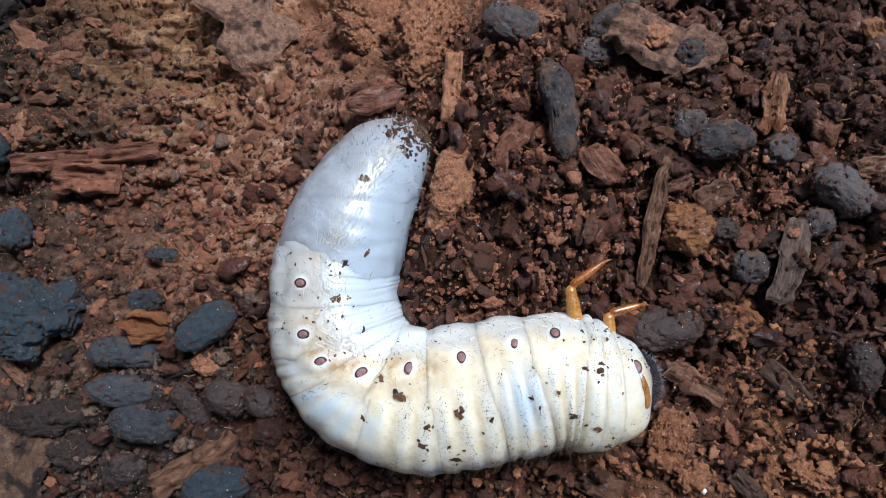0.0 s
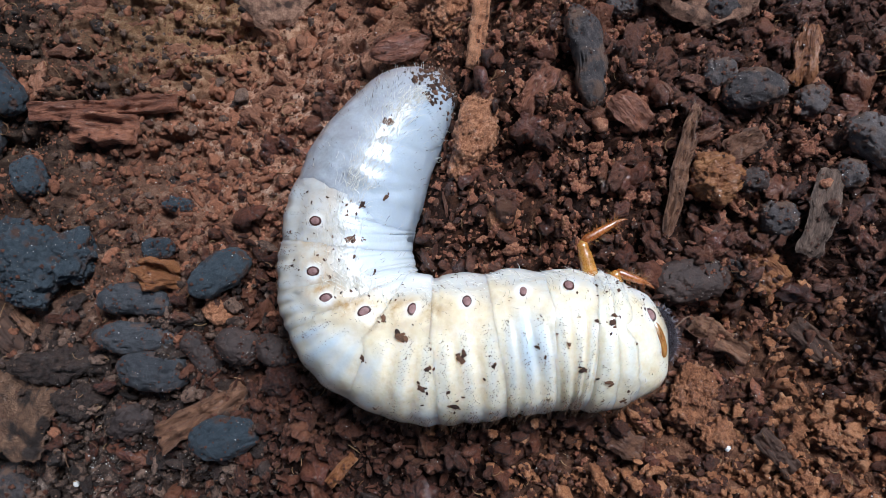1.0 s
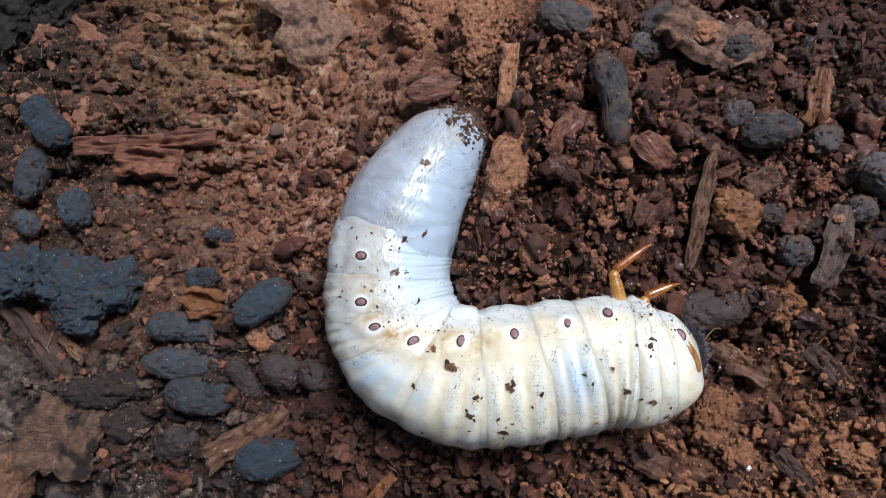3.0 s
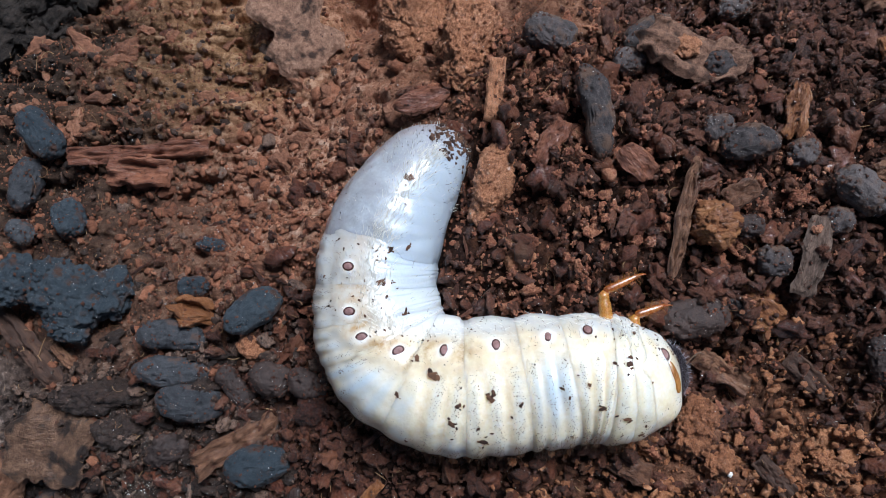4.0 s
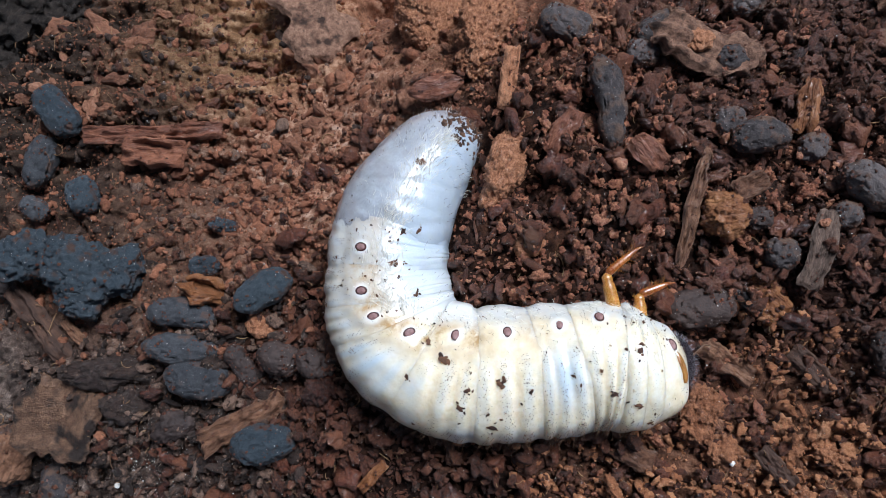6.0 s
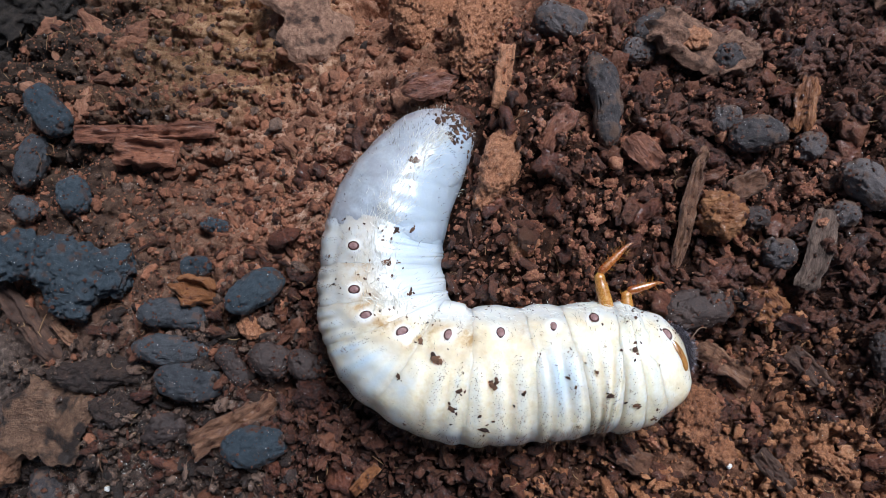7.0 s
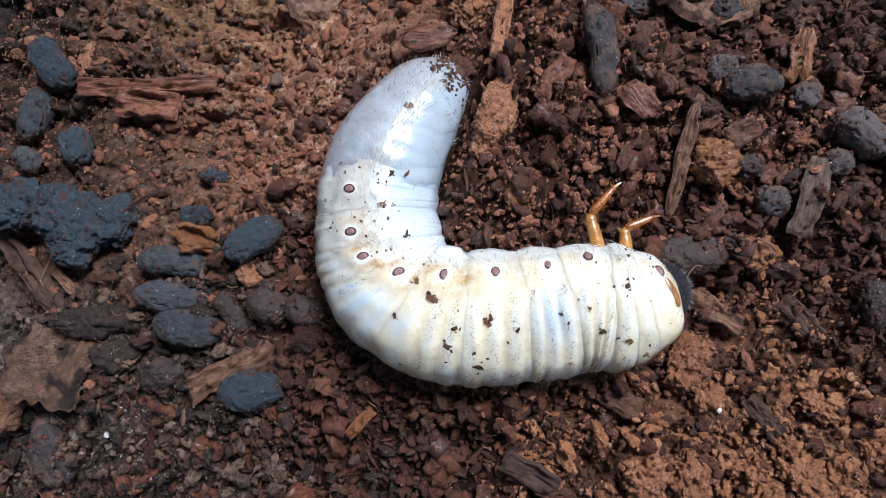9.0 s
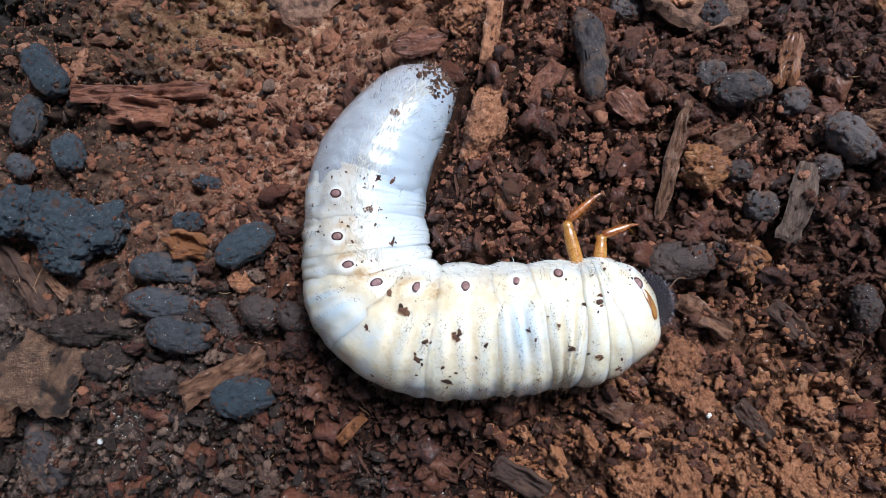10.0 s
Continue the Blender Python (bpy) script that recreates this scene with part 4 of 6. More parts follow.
pellet(43.7, 40.2, 6.0, 4.2, 16, frass_mat, GREY, 0.0, 0.8)
pellet(40.6, 3.8, 4.4, 4.0, 21, brownfrass_mat, BRN, 0.0, 0.5)
pellet(43.9, -1.2, 5.4, 5.2, 2, frass_mat, GREY, 0.0, 0.4)
pellet(52.5, 4.6, 3.8, 3.6, 0, frass_mat, GREY)
pellet(33.0, -9.4, 10.6, 6.2, 8, brownfrass_mat, "dark brown-grey frass pellet beside the grub's head", 0.0, -0.8)
pellet(40.2, -8.5, 5.7, 3.2, -36, frass_mat, GREY)
pellet(59.3, -15.0, 8.1, 4.5, -83, brownfrass_mat, BRN, 0.0, 0.4)
pellet(-24.8, -20.7, 6.6, 5.0, -28, brownfrass_mat, BRN)

frass_clod(-72.0, -7.4)
lump(-49.4, -33.1, 8.6, 6.1, 22, 5, brownfrass_mat, "grey-brown crumbly soil clod", rough=0.3)
lump(36.0, 4.0, 6.8, 7.0, 17, 6.0, orange_mat, "brown fibrous knob of rotten wood", "rotten_wood_lump", "wood", 0.45, 0.9, 1.0)
lump(4.1, 10.4, 14.5, 6.0, -108, 5.5, crumbly_mat, "long ochre crumbly lump of rotten wood", "wood_lump", "wood", 0.45, 1.2, 0.4)
lump(8.1, -1.1, 5.5, 4.2, 9, 3.6, crumbly_mat, "small ochre crumbly lump of wood", "wood_lump", "wood", 0.35, 1.0, 0.4)
lump(-8.8, 44.0, 20.0, 14.0, -95, 9, crumbly_mat, "broad tan crumbly lump of rotten wood", "wood_lump", "wood", 0.6, 1.6, 1.0)
lump(0.8, 34.8, 19.0, 10.0, 80, 8, crumbly_mat, "tan crumbly lump of rotten wood", "wood_lump", "wood", 0.9, 1.8, -0.5)
lump(33.4, 31.5, 5.6, 4.0, 10, 2.4, crumbly_mat, "small orange crumbly clod lying on bark", rough=0.45, grain=0.9, lift=5.0)
TAN = "tan crumbly clod of rotten wood"
for x, y, length, width, deg, height, lift in ((33.2, -25.3, 10.0, 7.0, 70, 5.0, -0.6), (36.4, -30.0, 5.5, 4.2, 40, 3.6, -0.3), (28.4, -41.4, 7.4, 6.6, 60, 4.6, -0.2), (34.8, -40.6, 12.0, 7.0, 82, 4.4, -0.8),
                                               (42.5, -41.8, 6.5, 4.4, 25, 3.4, -0.8), (51.5, -41.2, 8.0, 5.5, -40, 3.8, -1.0), (47.0, -29.8, 4.6, 3.0, 20, 3.0, 0.0), (53.4, -30.6, 7.0, 3.6, -30, 3.4, 0.0), (48.4, -36.2, 5.6, 3.0, -25, 3.0, 0.0)):
    lump(x, y, length, width, deg, height, clod_mat, TAN, rough=0.95, grain=1.2, lift=lift)
lump(-62.0, -24.6, 21.0, 6.5, 4, 4.5, grey_crumb_mat, "dark grey slab of earth", rough=0.6, grain=1.8)
lump(-75.0, -61.0, 9.0, 6.0, 20, 4.0, bark_mat, "reddish lump of bark", "bark_lump", "bark", rough=0.5)
lump(-24.0, -25.2, 5.2, 4.6, 25, 4, lump_mat, "small red-brown clod of soil", rough=0.4)
lump(-34.4, -15.6, 6.4, 4.3, -21, 4, crumbly_mat, "small orange-brown crumbly clod", rough=0.45)
lump(-1.0, 18.6, 6.0, 3.6, -29, 3.4, lump_mat, "dark soil clod against the grub's tail", rough=0.35, lift=2.2, sub=4)
log_edge = tagged(new("log_edge"), "dark rotten log edge overhanging the hollow", "wood")
log_edge.matrix_basis = lay(-100.0, 50.0, 38, 3.0)
for dx, dy, dz, l, w, h in ((0, 2, 0, 36, 18, 12), (-17, 0, -1, 24, 16, 11), (16, 3, 0, 24, 16, 11), (6, -5, -2, 20, 9, 8), (-9, -6, -2, 18, 9, 8)):
    part("log_chunk", lump_mesh("log_chunk", l, w, h, logwood_mat, 2.3, 3.0, 5), log_edge, m=pose(dx * MM, dy * MM, dz * MM, 0, 0, 6 * dx % 17))

chip(-59.5, 15.3, 11.7, 5.4, -4, 3.6, bark_mat, "red-brown block of layered bark", "bark_block", "bark", lift=1.2, fibre=1.0, taper=0.1)
chip(-60.5, 19.3, 26.0, 3.2, 5, 2.2, bark_mat, "long thin strip of red-brown wood", "wood_strip", "wood", fibre=1.0)
chip(-71.3, -33.6, 16.0, 14.0, -14, 2.8, plate_mat, "broad reddish tan bark plate half sunk in earth", "bark_plate", "bark", tip=-10, lift=1.6, jag=0.6, taper=0.15, fibre=1.1)
lump(-58.5, -30.5, 9.0, 6.0, 12, 4.0, grey_crumb_mat, "dark grey gritty clod of earth", rough=0.6, grain=1.6, lift=0.8)
lump(-84.0, -40.8, 20.0, 9.5, 62, 4.0, tan_mat, "weathered tan lump of bark", "bark_lump", "bark", 0.7, 2.2, 0.4)
chip(-45.3, -9.8, 7.0, 5.0, -14, 3.6, orange_mat, "small bright orange-brown wood chip", lift=0.8, taper=0.9, fibre=1.5, jag=0.9)
chip(-36.5, -30.9, 15.7, 4.4, 30, 3.0, tan_mat, "long ochre crumbling wood chip", lift=0.4, jag=0.9, fibre=1.0)
chip(-71.5, -18.3, 5.8, 1.9, -43, 1.2, tan_mat, "small pale wood chip", lift=0.5)
chip(34.1, 31.0, 16.0, 7.6, -20, 3.2, flake_mat, "flat tan bark chip with crumbs on it", "bark_chip", "bark", lift=3.4, jag=1.1, fibre=0.6)
chip(48.9, -0.5, 11.4, 3.9, -104, 1.8, greybark_mat, "pale grey flake of bark", "bark_flake", "bark", lift=1.4, fibre=1.0)
chip(39.3, 8.5, 5.4, 3.4, 25, 2.0, tan_mat, "small light brown wood chip", lift=1.2)
chip(48.6, 20.8, 8.0, 4.0, -100, 1.4, orange_mat, "orange flake of bark standing on edge", "bark_flake", "bark", lift=2.2, roll=35, taper=0.9, jag=1.0, fibre=0.2)
lump(43.1, -7.8, 8.4, 5.0, -47, 4.0, orange_mat, "rough orange-brown piece of rotten wood", "wood_lump", "wood", 0.55, 1.5, 0.4)
chip(4.7, 25.2, 10.1, 2.8, -96, 2.0, crumbly_mat, "narrow upright tan wood splinter", lift=2.0, fibre=1.0)
chip(12.8, 16.4, 7.9, 3.2, -123, 1.8, bark_mat, "red-brown wood chip lying on crumbs", lift=1.2)
chip(25.0, 13.1, 5.6, 3.8, -49, 2.0, bark_mat, "red-brown wood chip lying on crumbs", lift=1.2)
chip(-6.9, 25.0, 9.6, 4.2, 17, 1.6, bark_mat, "pointed red-brown bark flake behind the grub's tail", "bark_flake", "bark", lift=2.0, taper=1.4)
chip(-33.1, 47.5, 22.0, 13.0, -63, 4.0, flake_mat, "broad pale tan flake of rotten wood", "wood_flake", "wood", lift=3.0, jag=0.9, fibre=0.2)
chip(60.2, 11.7, 6.0, 2.8, 8, 1.6, tan_mat, "light brown chip of wood on soil", lift=0.8, fibre=1.0)
chip(64.9, 31.0, 5.2, 2.7, -63, 1.6, orange_mat, "orange-brown chip of rotten wood", lift=0.8)
chip(70.0, 41.8, 14.0, 4.4, 12, 3.0, tan_mat, "brown stick of rotten wood", "wood_stick", "wood", lift=1.5, fibre=1.0)
chip(11.5, -42.3, 8.8, 3.6, -24, 1.6, darkwood_mat, "dark brown chip of split wood", lift=1.2, fibre=1.0)
chip(-14.3, -37.5, 6.0, 1.8, 50, 1.2, orange_mat, "thin orange-brown wood splinter", lift=1.2)
chip(37.7, -17.2, 8.6, 3.6, -34, 2.0, tan_mat, "flat brown wood chip beside the grub's head", lift=0.6, jag=0.6)
chip(50.3, -17.9, 7.6, 3.2, -46, 2.0, darkwood_mat, "brown chip of wood on crumbs", lift=0.4, jag=0.6)
chip(44.8, -32.2, 7.4, 3.0, -48, 1.6, darkwood_mat, "dark brown chip of split wood", lift=1.0, fibre=1.0)
chip(23.9, -31.0, 6.4, 3.5, -24, 1.6, tan_mat, "light brown chip of wood on soil", lift=0.8)
chip(31.6, 5.2, 17.5, 2.3, -102, 1.6, tan_mat, "thin brown splinter of wood lying on crumbs", "wood_splinter", "wood chip", lift=1.4, fibre=1.3, taper=0.9, jag=1.3)
chip(-78.4, -17.3, 17.1, 4.2, -50, 3.0, darkwood_mat, "dark wood splinter under the large clod", "wood_splinter", "wood chip", fibre=1.0)
chip(-31.1, -44.4, 12.0, 1.9, -56, 1.4, darkwood_mat, "thin dark splinter of wood", "wood_splinter", "wood chip", lift=1.2, fibre=1.0, taper=0.6)
lump(37.3, -31.1, 1.0, 0.8, 0, 0.8, sand_glint_mat, "small white grain of stone", "stone_grain", "stone", 0.08, 0.4, 3.0, 3)
lump(-62.0, -45.5, 1.3, 1.2, 0, 1.0, sand_glint_mat, "small white grain of stone", "stone_grain", "stone", 0.08, 0.4, 1.6, 3)


def skirts():
    """Crumbs that lie against the larger things and half bury them."""
    X, Y, S, Z = [], [], [], []
    for x, y, length, width, deg in SKIRTS:
        if length < 3:
            continue
        n = int(1.7 * (length + width))
        a = rng.uniform(0, 2 * np.pi, n)
        far = rng.normal(1.0, 0.07, n)
        px, py = length / 2 * np.cos(a) * far, width / 2 * np.sin(a) * far
        c, q = math.cos(radians(deg)), math.sin(radians(deg))
        X.append((x + c * px - q * py) * MM)
        Y.append((y + q * px + c * py) * MM)
        S.append(np.exp(rng.normal(np.log(0.55), 0.4, n)).clip(0.25, 1.3) * MM)
        Z.append(rng.random(n) * 0.16 * width * MM)
    X, Y, S, Z = (np.concatenate(q) for q in (X, Y, S, Z))
    keep = clear_of_grub(X, Y, S)
    X, Y, S, Z = X[keep], Y[keep], S[keep], Z[keep]
    protos, faces = rough_protos(20, 2, 190, 0.85)
    kind = zone(X, Y)
    bare = rng.random(len(X)) < woodiness(X, Y)
    bare, lost = bare & (rng.random(len(X)) < 0.5), bare
    for k, name, label, mat in ((0, "soil_crumbs", "dark red-brown crumbs heaped against pellets and chips", crumb_mat), (1, "grey_crumbs", "grey-brown crumbs heaped against pellets and chips", grey_crumb_mat),
                                (2, "ochre_crumbs", "ochre crumbs heaped against clods", ochre_crumb_mat), (3, "red_crumbs", "reddish crumbs heaped against pellets and chips", red_crumb_mat), (4, "wood_crumbs", "ochre wood crumbs heaped against pellets and bark", rot_mat)):
        q = bare if k == 4 else (kind == k) & ~lost
        scatter(name, label, mat, X[q], Y[q], S[q], protos, faces, 0.4 + Z[q] / S[q], None, None, True)


skirts()
large_crumbs()


# ---- the grub ----
grub = tagged(new("grub"), "fat cream-white beetle grub lying curled on its side on soil", "grub")


def axis_at(s):
    """Centre, radius, outward normal in plan (towards the back) and the way along at s."""
    c = spline(np.array([s]))[0]
    d = spline(np.array([min(s + 0.05, len(AXIS) - 1.01)]))[0] - spline(np.array([max(s - 0.05, 0)]))[0]
    t = np.array([d[0], d[1], 0.0])
    t /= np.linalg.norm(t)
    return c[:3], c[3], np.array([t[1], -t[0], 0.0]), t


def nearest_s(x, y):
    ss = np.linspace(0, len(AXIS) - 1.01, 900)
    return float(ss[np.argmin(np.hypot(*(spline(ss)[:, :2] - (x * MM, y * MM)).T))])


# breathing holes, from the tail forward; the last is that of the first thoracic segment
HOLES = [(-16.3, -2.3), (-15.8, -8.7), (-13.8, -12.2), (-8.8, -14.0), (-2.5, -14.1), (4.5, -13.4), (11.3, -12.3), (16.5, -11.5), (26.3, -15.9)]


def hole_place(x, y):
    s = nearest_s(x, y)
    c, r, n, t = axis_at(s)
    off = float(np.dot(np.array([x * MM, y * MM, 0]) - c * (1, 1, 0), n))
    return s, math.acos(max(-0.98, min(0.98, off / r)))


HOLE_S = [hole_place(*h)[0] for h in HOLES]
# segment borders along the axis: tail, eighth ... first abdominal, third, second and first thoracic
BORDERS = [0.0, 5.55] + [(HOLE_S[i] + HOLE_S[i + 1]) / 2 for i in range(7)]
BORDERS += [HOLE_S[7] + 0.55, HOLE_S[7] + 1.15, HOLE_S[7] + 1.75, len(AXIS) - 1.01]
SEGMENT_SKIN = [grey_mat] + [cream_mat] * 14
HOLE_PHI = [hole_place(*h)[1] for h in HOLES]


def twist(s):
    """Angle of the line of breathing holes: the body is rolled a little along its length."""
    return np.interp(s, HOLE_S, HOLE_PHI)


def skin_radius(i, u, phi, r):
    """Radius of segment i at u (0 to 1 along it) and angle phi (0 level with the soil on the back's side, a quarter turn on top)."""
    s = BORDERS[i] + (BORDERS[i + 1] - BORDERS[i]) * np.clip(u, 0, 1)
    k = np.abs(2 * np.clip(u, 0, 1) - 1)
    g = i + np.clip(u, 0, 1)
    psi = (phi - twist(s) + np.pi) % (2 * np.pi) - np.pi
    if i == 0:
        crease = 0.013 * np.sin(46 * u + 2 * np.sin(3 * phi)) * np.clip(u - 0.35, 0, 1) * np.exp(-((psi - 0.5) / 0.7) ** 2)
        return r * (1 - 0.016 * np.clip(2 * u - 1, 0, 1) ** 10 + crease)
    back = np.clip((-0.3 - psi) / 0.4, 0, 1) * np.clip((psi + 3.0) / 0.5, 0, 1)
    belly = np.clip((psi - 0.3) / 0.5, 0, 1)
    side = np.exp(-(psi / 0.35) ** 2)
    count = 3 if i <= 8 else 1
    hind = np.clip((7 - g) / 4, 0, 1)
    border = 0.045 * (0.05 + 0.3 * back + 0.45 * belly) * np.interp(g, (8.5, 10), (0.9, 0.45)) + np.interp(g, (1.5, 3), (0.02, 0))
    swell = 1.012 - border * ((1 - np.cos(np.pi * k)) / 2) ** 2
    c = np.cos(2 * np.pi * (count * u + 0.06 * np.sin(2.3 * phi + 1.9 * g)))
    folds = -np.interp(g, (6.5, 8.5, 9.5), (0.038, 0.032, 0.016)) * back * (1 - 0.45 * hind) * ((1 + c) / 2) ** 1.6 * (0.75 + 0.4 * np.sin(3.1 * phi + 5.3 * g))
    line = (5 * u + 0.5 * np.sin(2 * phi + i)) % 1
    wrinkle = -(0.014 if i <= 3 else 0.005) * belly * np.exp(-((line - 0.5) / 0.16) ** 2) * (1 - k ** 4) * (0.6 + 0.6 * np.sin(5 * phi + 9 * u + i))
    lobe = 0.04 * np.clip(g - 3.5, 0, 1) * np.exp(-((psi - 0.75) / 0.4) ** 2) * (0.55 - k ** 2)
    puff = 0.03 * side * (1 - k ** 2) ** 2
    groove = -0.03 * np.exp(-((psi + 0.38) / 0.14) ** 2) * (1 - k ** 4) ** 2
    return r * (swell + folds + wrinkle + puff + groove + lobe)


def surface(i, u, phi):
    """A point of segment i's skin and its normal, roughly."""
    a, b = BORDERS[i], BORDERS[i + 1]
    c, r, n, t = axis_at(a + (b - a) * u)
    w = n * math.cos(phi) + np.array([0, 0, 1.0]) * math.sin(phi)
    return c + w * float(skin_radius(i, np.array(u), np.array(phi), r)), w, t


def segment_mesh(i):
    a, b = BORDERS[i], BORDERS[i + 1]
    rows, na = (90 if i == 0 else 40), 96
    phis = np.linspace(0, 2 * np.pi, na, endpoint=False)
    laps = [(0.04, 0.9994), (0.09, 0.991), (0.18, 0.97), (0.3, 0.92), (0.32, 0.4)]
    us = np.concatenate([[-q[0] for q in laps[::-1]], np.linspace(0, 1, rows), [1 + q[0] for q in laps]])
    dip = [q[1] for q in laps[::-1]] + [1.0] * rows + [q[1] for q in laps]
    V = []
    for k, u in enumerate(us):
        s = min(max(a + (b - a) * u, 0.0), len(AXIS) - 1.01)
        c, r, n, t = axis_at(s)
        rad = skin_radius(i, np.clip(u, 0, 1), phis, r)
        rad = rad * dip[k]
        V.append(c[None] + rad[:, None] * (np.cos(phis)[:, None] * n + np.sin(phis)[:, None] * np.array([0, 0, 1.0])))
    V = np.concatenate(V)
    wr = fbm(V, 2.4 * MM, 3, 900) * (0.12 if i == 0 else 0.1) + fbm(V, 6 * MM, 2, 950) * 0.18
    if i == 0:
        wr = wr + fbm(V, 5.5 * MM, 1, 960) * 0.14 - 0.1 * np.exp(-(fbm(V * (1.0, 1.6, 1.0), 8 * MM, 1, 970) / 0.1) ** 2)
    cen = V.reshape(len(us), na, 3).mean(1).repeat(na, 0)
    out = (V - cen) / np.maximum(np.linalg.norm(V - cen, axis=1), 1e-6)[:, None]
    V = V + out * wr[:, None] * MM
    m = len(us)
    p, q = np.meshgrid(np.arange(m - 1), np.arange(na), indexing="ij")
    p, q = p.ravel(), q.ravel()
    F = np.stack([p * na + q, (p + 1) * na + q, (p + 1) * na + (q + 1) % na, p * na + (q + 1) % na], 1)
    V = np.concatenate([V, V[:na].mean(0)[None], V[-na:].mean(0)[None]])
    me = bpy.data.meshes.new("segment")
    origin = axis_at((a + b) / 2)[0]
    V = V - origin
    faces = [tuple(int(z) for z in g) for g in F]
    faces += [((m - 1) * na + q, (m - 1) * na + (q + 1) % na, m * na + 1) for q in range(na)]
    faces += [((q + 1) % na, q, m * na) for q in range(na)]
    me.from_pydata(V.tolist(), [], faces)
    for g in me.polygons:
        g.use_smooth = True
    belly = me.attributes.new("belly", "FLOAT", "POINT")
    tones, thins = [], []
    for u in us:
        psi = (phis - twist(a + (b - a) * u) + np.pi) % (2 * np.pi) - np.pi
        tones.append(np.clip((psi - 0.2) / 0.4, 0, 1) * np.clip((2.9 - psi) / 0.5, 0, 1))
        c = np.cos(2 * np.pi * ((3 if i <= 8 else 1) * u + 0.06 * np.sin(2.3 * phis + 1.9 * (i + u))))
        shown = float(np.interp(i + u, (3.8, 4.3, 5.2, 6.6, 7.5, 8.3), (0.3, 0.7, 0.3, 0.28, 0.5, 0.28)))
        wash = (0.75 if i == 7 else 0.55 if i == 4 else 0.0) * np.exp(-((psi + 0.75) / 0.45) ** 2) * math.exp(-((u - 0.6) / 0.35) ** 2)
        thins.append(wash + (1 - wash) * shown * np.clip(0.25 - 0.75 * c, 0, 1) * np.clip((-0.3 - psi) / 0.3, 0, 1) * np.clip((psi + 1.6) / 0.5, 0, 1) * (i > 0))
    belly.data.foreach_set("value", np.concatenate(tones + [[0.0, 0.0]]).astype(np.float32))
    rusts, hinds = [], []
    for u in us:
        hinds.append(np.full(na, np.interp(i + min(max(u, 0), 1), (1.0, 2.0, 3.2, 4.6), (1.0, 0.75, 0.45, 0.0))))
        psi = (phis - twist(a + (b - a) * u) + np.pi) % (2 * np.pi) - np.pi
        near = (0, 0.35, 0.8, 1.0, 1.0, 1.0, 0.7, 0.45, 0.25, 0.15, 0.1, 0.1, 0)[i]
        rusts.append(near * np.exp(-((psi - 0.02) / 0.3) ** 2) * (0.45 + 0.55 * abs(2 * u - 1)))
    halo = np.zeros(len(V))
    for hs, hp in zip(HOLE_S, HOLE_PHI):
        if a < hs < b:
            spot = surface(i, (hs - a) / (b - a), hp)[0] - origin
            halo = np.exp(-(np.linalg.norm(V - spot, axis=1) / (1.1 * MM)) ** 4)
    me.attributes.new("halo", "FLOAT", "POINT").data.foreach_set("value", halo.astype(np.float32))
    me.attributes.new("rust", "FLOAT", "POINT").data.foreach_set("value", np.concatenate(rusts + [[0.0, 0.0]]).astype(np.float32))
    me.attributes.new("hind", "FLOAT", "POINT").data.foreach_set("value", np.concatenate(hinds + [[0.0, 0.0]]).astype(np.float32))
    thin = me.attributes.new("thin", "FLOAT", "POINT")
    thin.data.foreach_set("value", np.concatenate(thins + [[0.0, 0.0]]).astype(np.float32))
    me.materials.append(SEGMENT_SKIN[i])
    return me, origin


SEGMENTS = []
for i in range(len(BORDERS) - 1):
    me, origin = segment_mesh(i)
    ob = part("segment", me, grub, m=Matrix.Translation(origin))
    SEGMENTS.append((ob, origin))
tagged(SEGMENTS[0][0], "smooth grey translucent tail segment")


def disc_mesh(name, mat, r, dome, n=20):
    v = [(0, 0, dome)] + [(r * 0.7 * math.cos(a), r * 0.7 * math.sin(a), dome * 0.7) for a in np.linspace(0, 2 * np.pi, n, endpoint=False)]
    v += [(r * math.cos(a), r * math.sin(a), -dome * 0.5) for a in np.linspace(0, 2 * np.pi, n, endpoint=False)]
    f = [(0, 1 + k, 1 + (k + 1) % n) for k in range(n)] + [(1 + k, 1 + n + k, 1 + n + (k + 1) % n, 1 + (k + 1) % n) for k in range(n)]
    me = bpy.data.meshes.new(name)
    me.from_pydata(v, [], f)
    for g in me.polygons:
        g.use_smooth = True
    me.materials.append(mat)
    return me


def frame_of(point, up, along):
    z = Vector(up).normalized()
    x = Vector(along)
    x = (x - z * x.dot(z)).normalized()
    y = z.cross(x)
    m = Matrix((x, y, z)).transposed().to_4x4()
    m.translation = Vector(point)
    return m


def segment_of(s):
    return max(0, min(len(BORDERS) - 2, int(np.searchsorted(BORDERS, s)) - 1))


hole_me = disc_mesh("spiracle", spiracle_mat, 0.54 * MM, 0.12 * MM)
hole_rim = disc_mesh("rim", rim_mat, 0.66 * MM, 0.08 * MM)
for k, h in enumerate(HOLES):
    s, phi = hole_place(*h)
    i = segment_of(s)
    u = (s - BORDERS[i]) / (BORDERS[i + 1] - BORDERS[i])
    pt, up, t = surface(i, u, phi)
    ob, origin = SEGMENTS[i]
    m = frame_of(pt - origin + up * 0.1 * MM, up, t) @ Matrix.Diagonal((1.0, 1.4, 1, 1))
    part("spiracle", hole_me, ob, "brown oval breathing hole", m)
    part("spiracle_rim", hole_rim, ob, "dark rim of the breathing hole", m @ Matrix.Translation((0, 0, -0.05 * MM)))


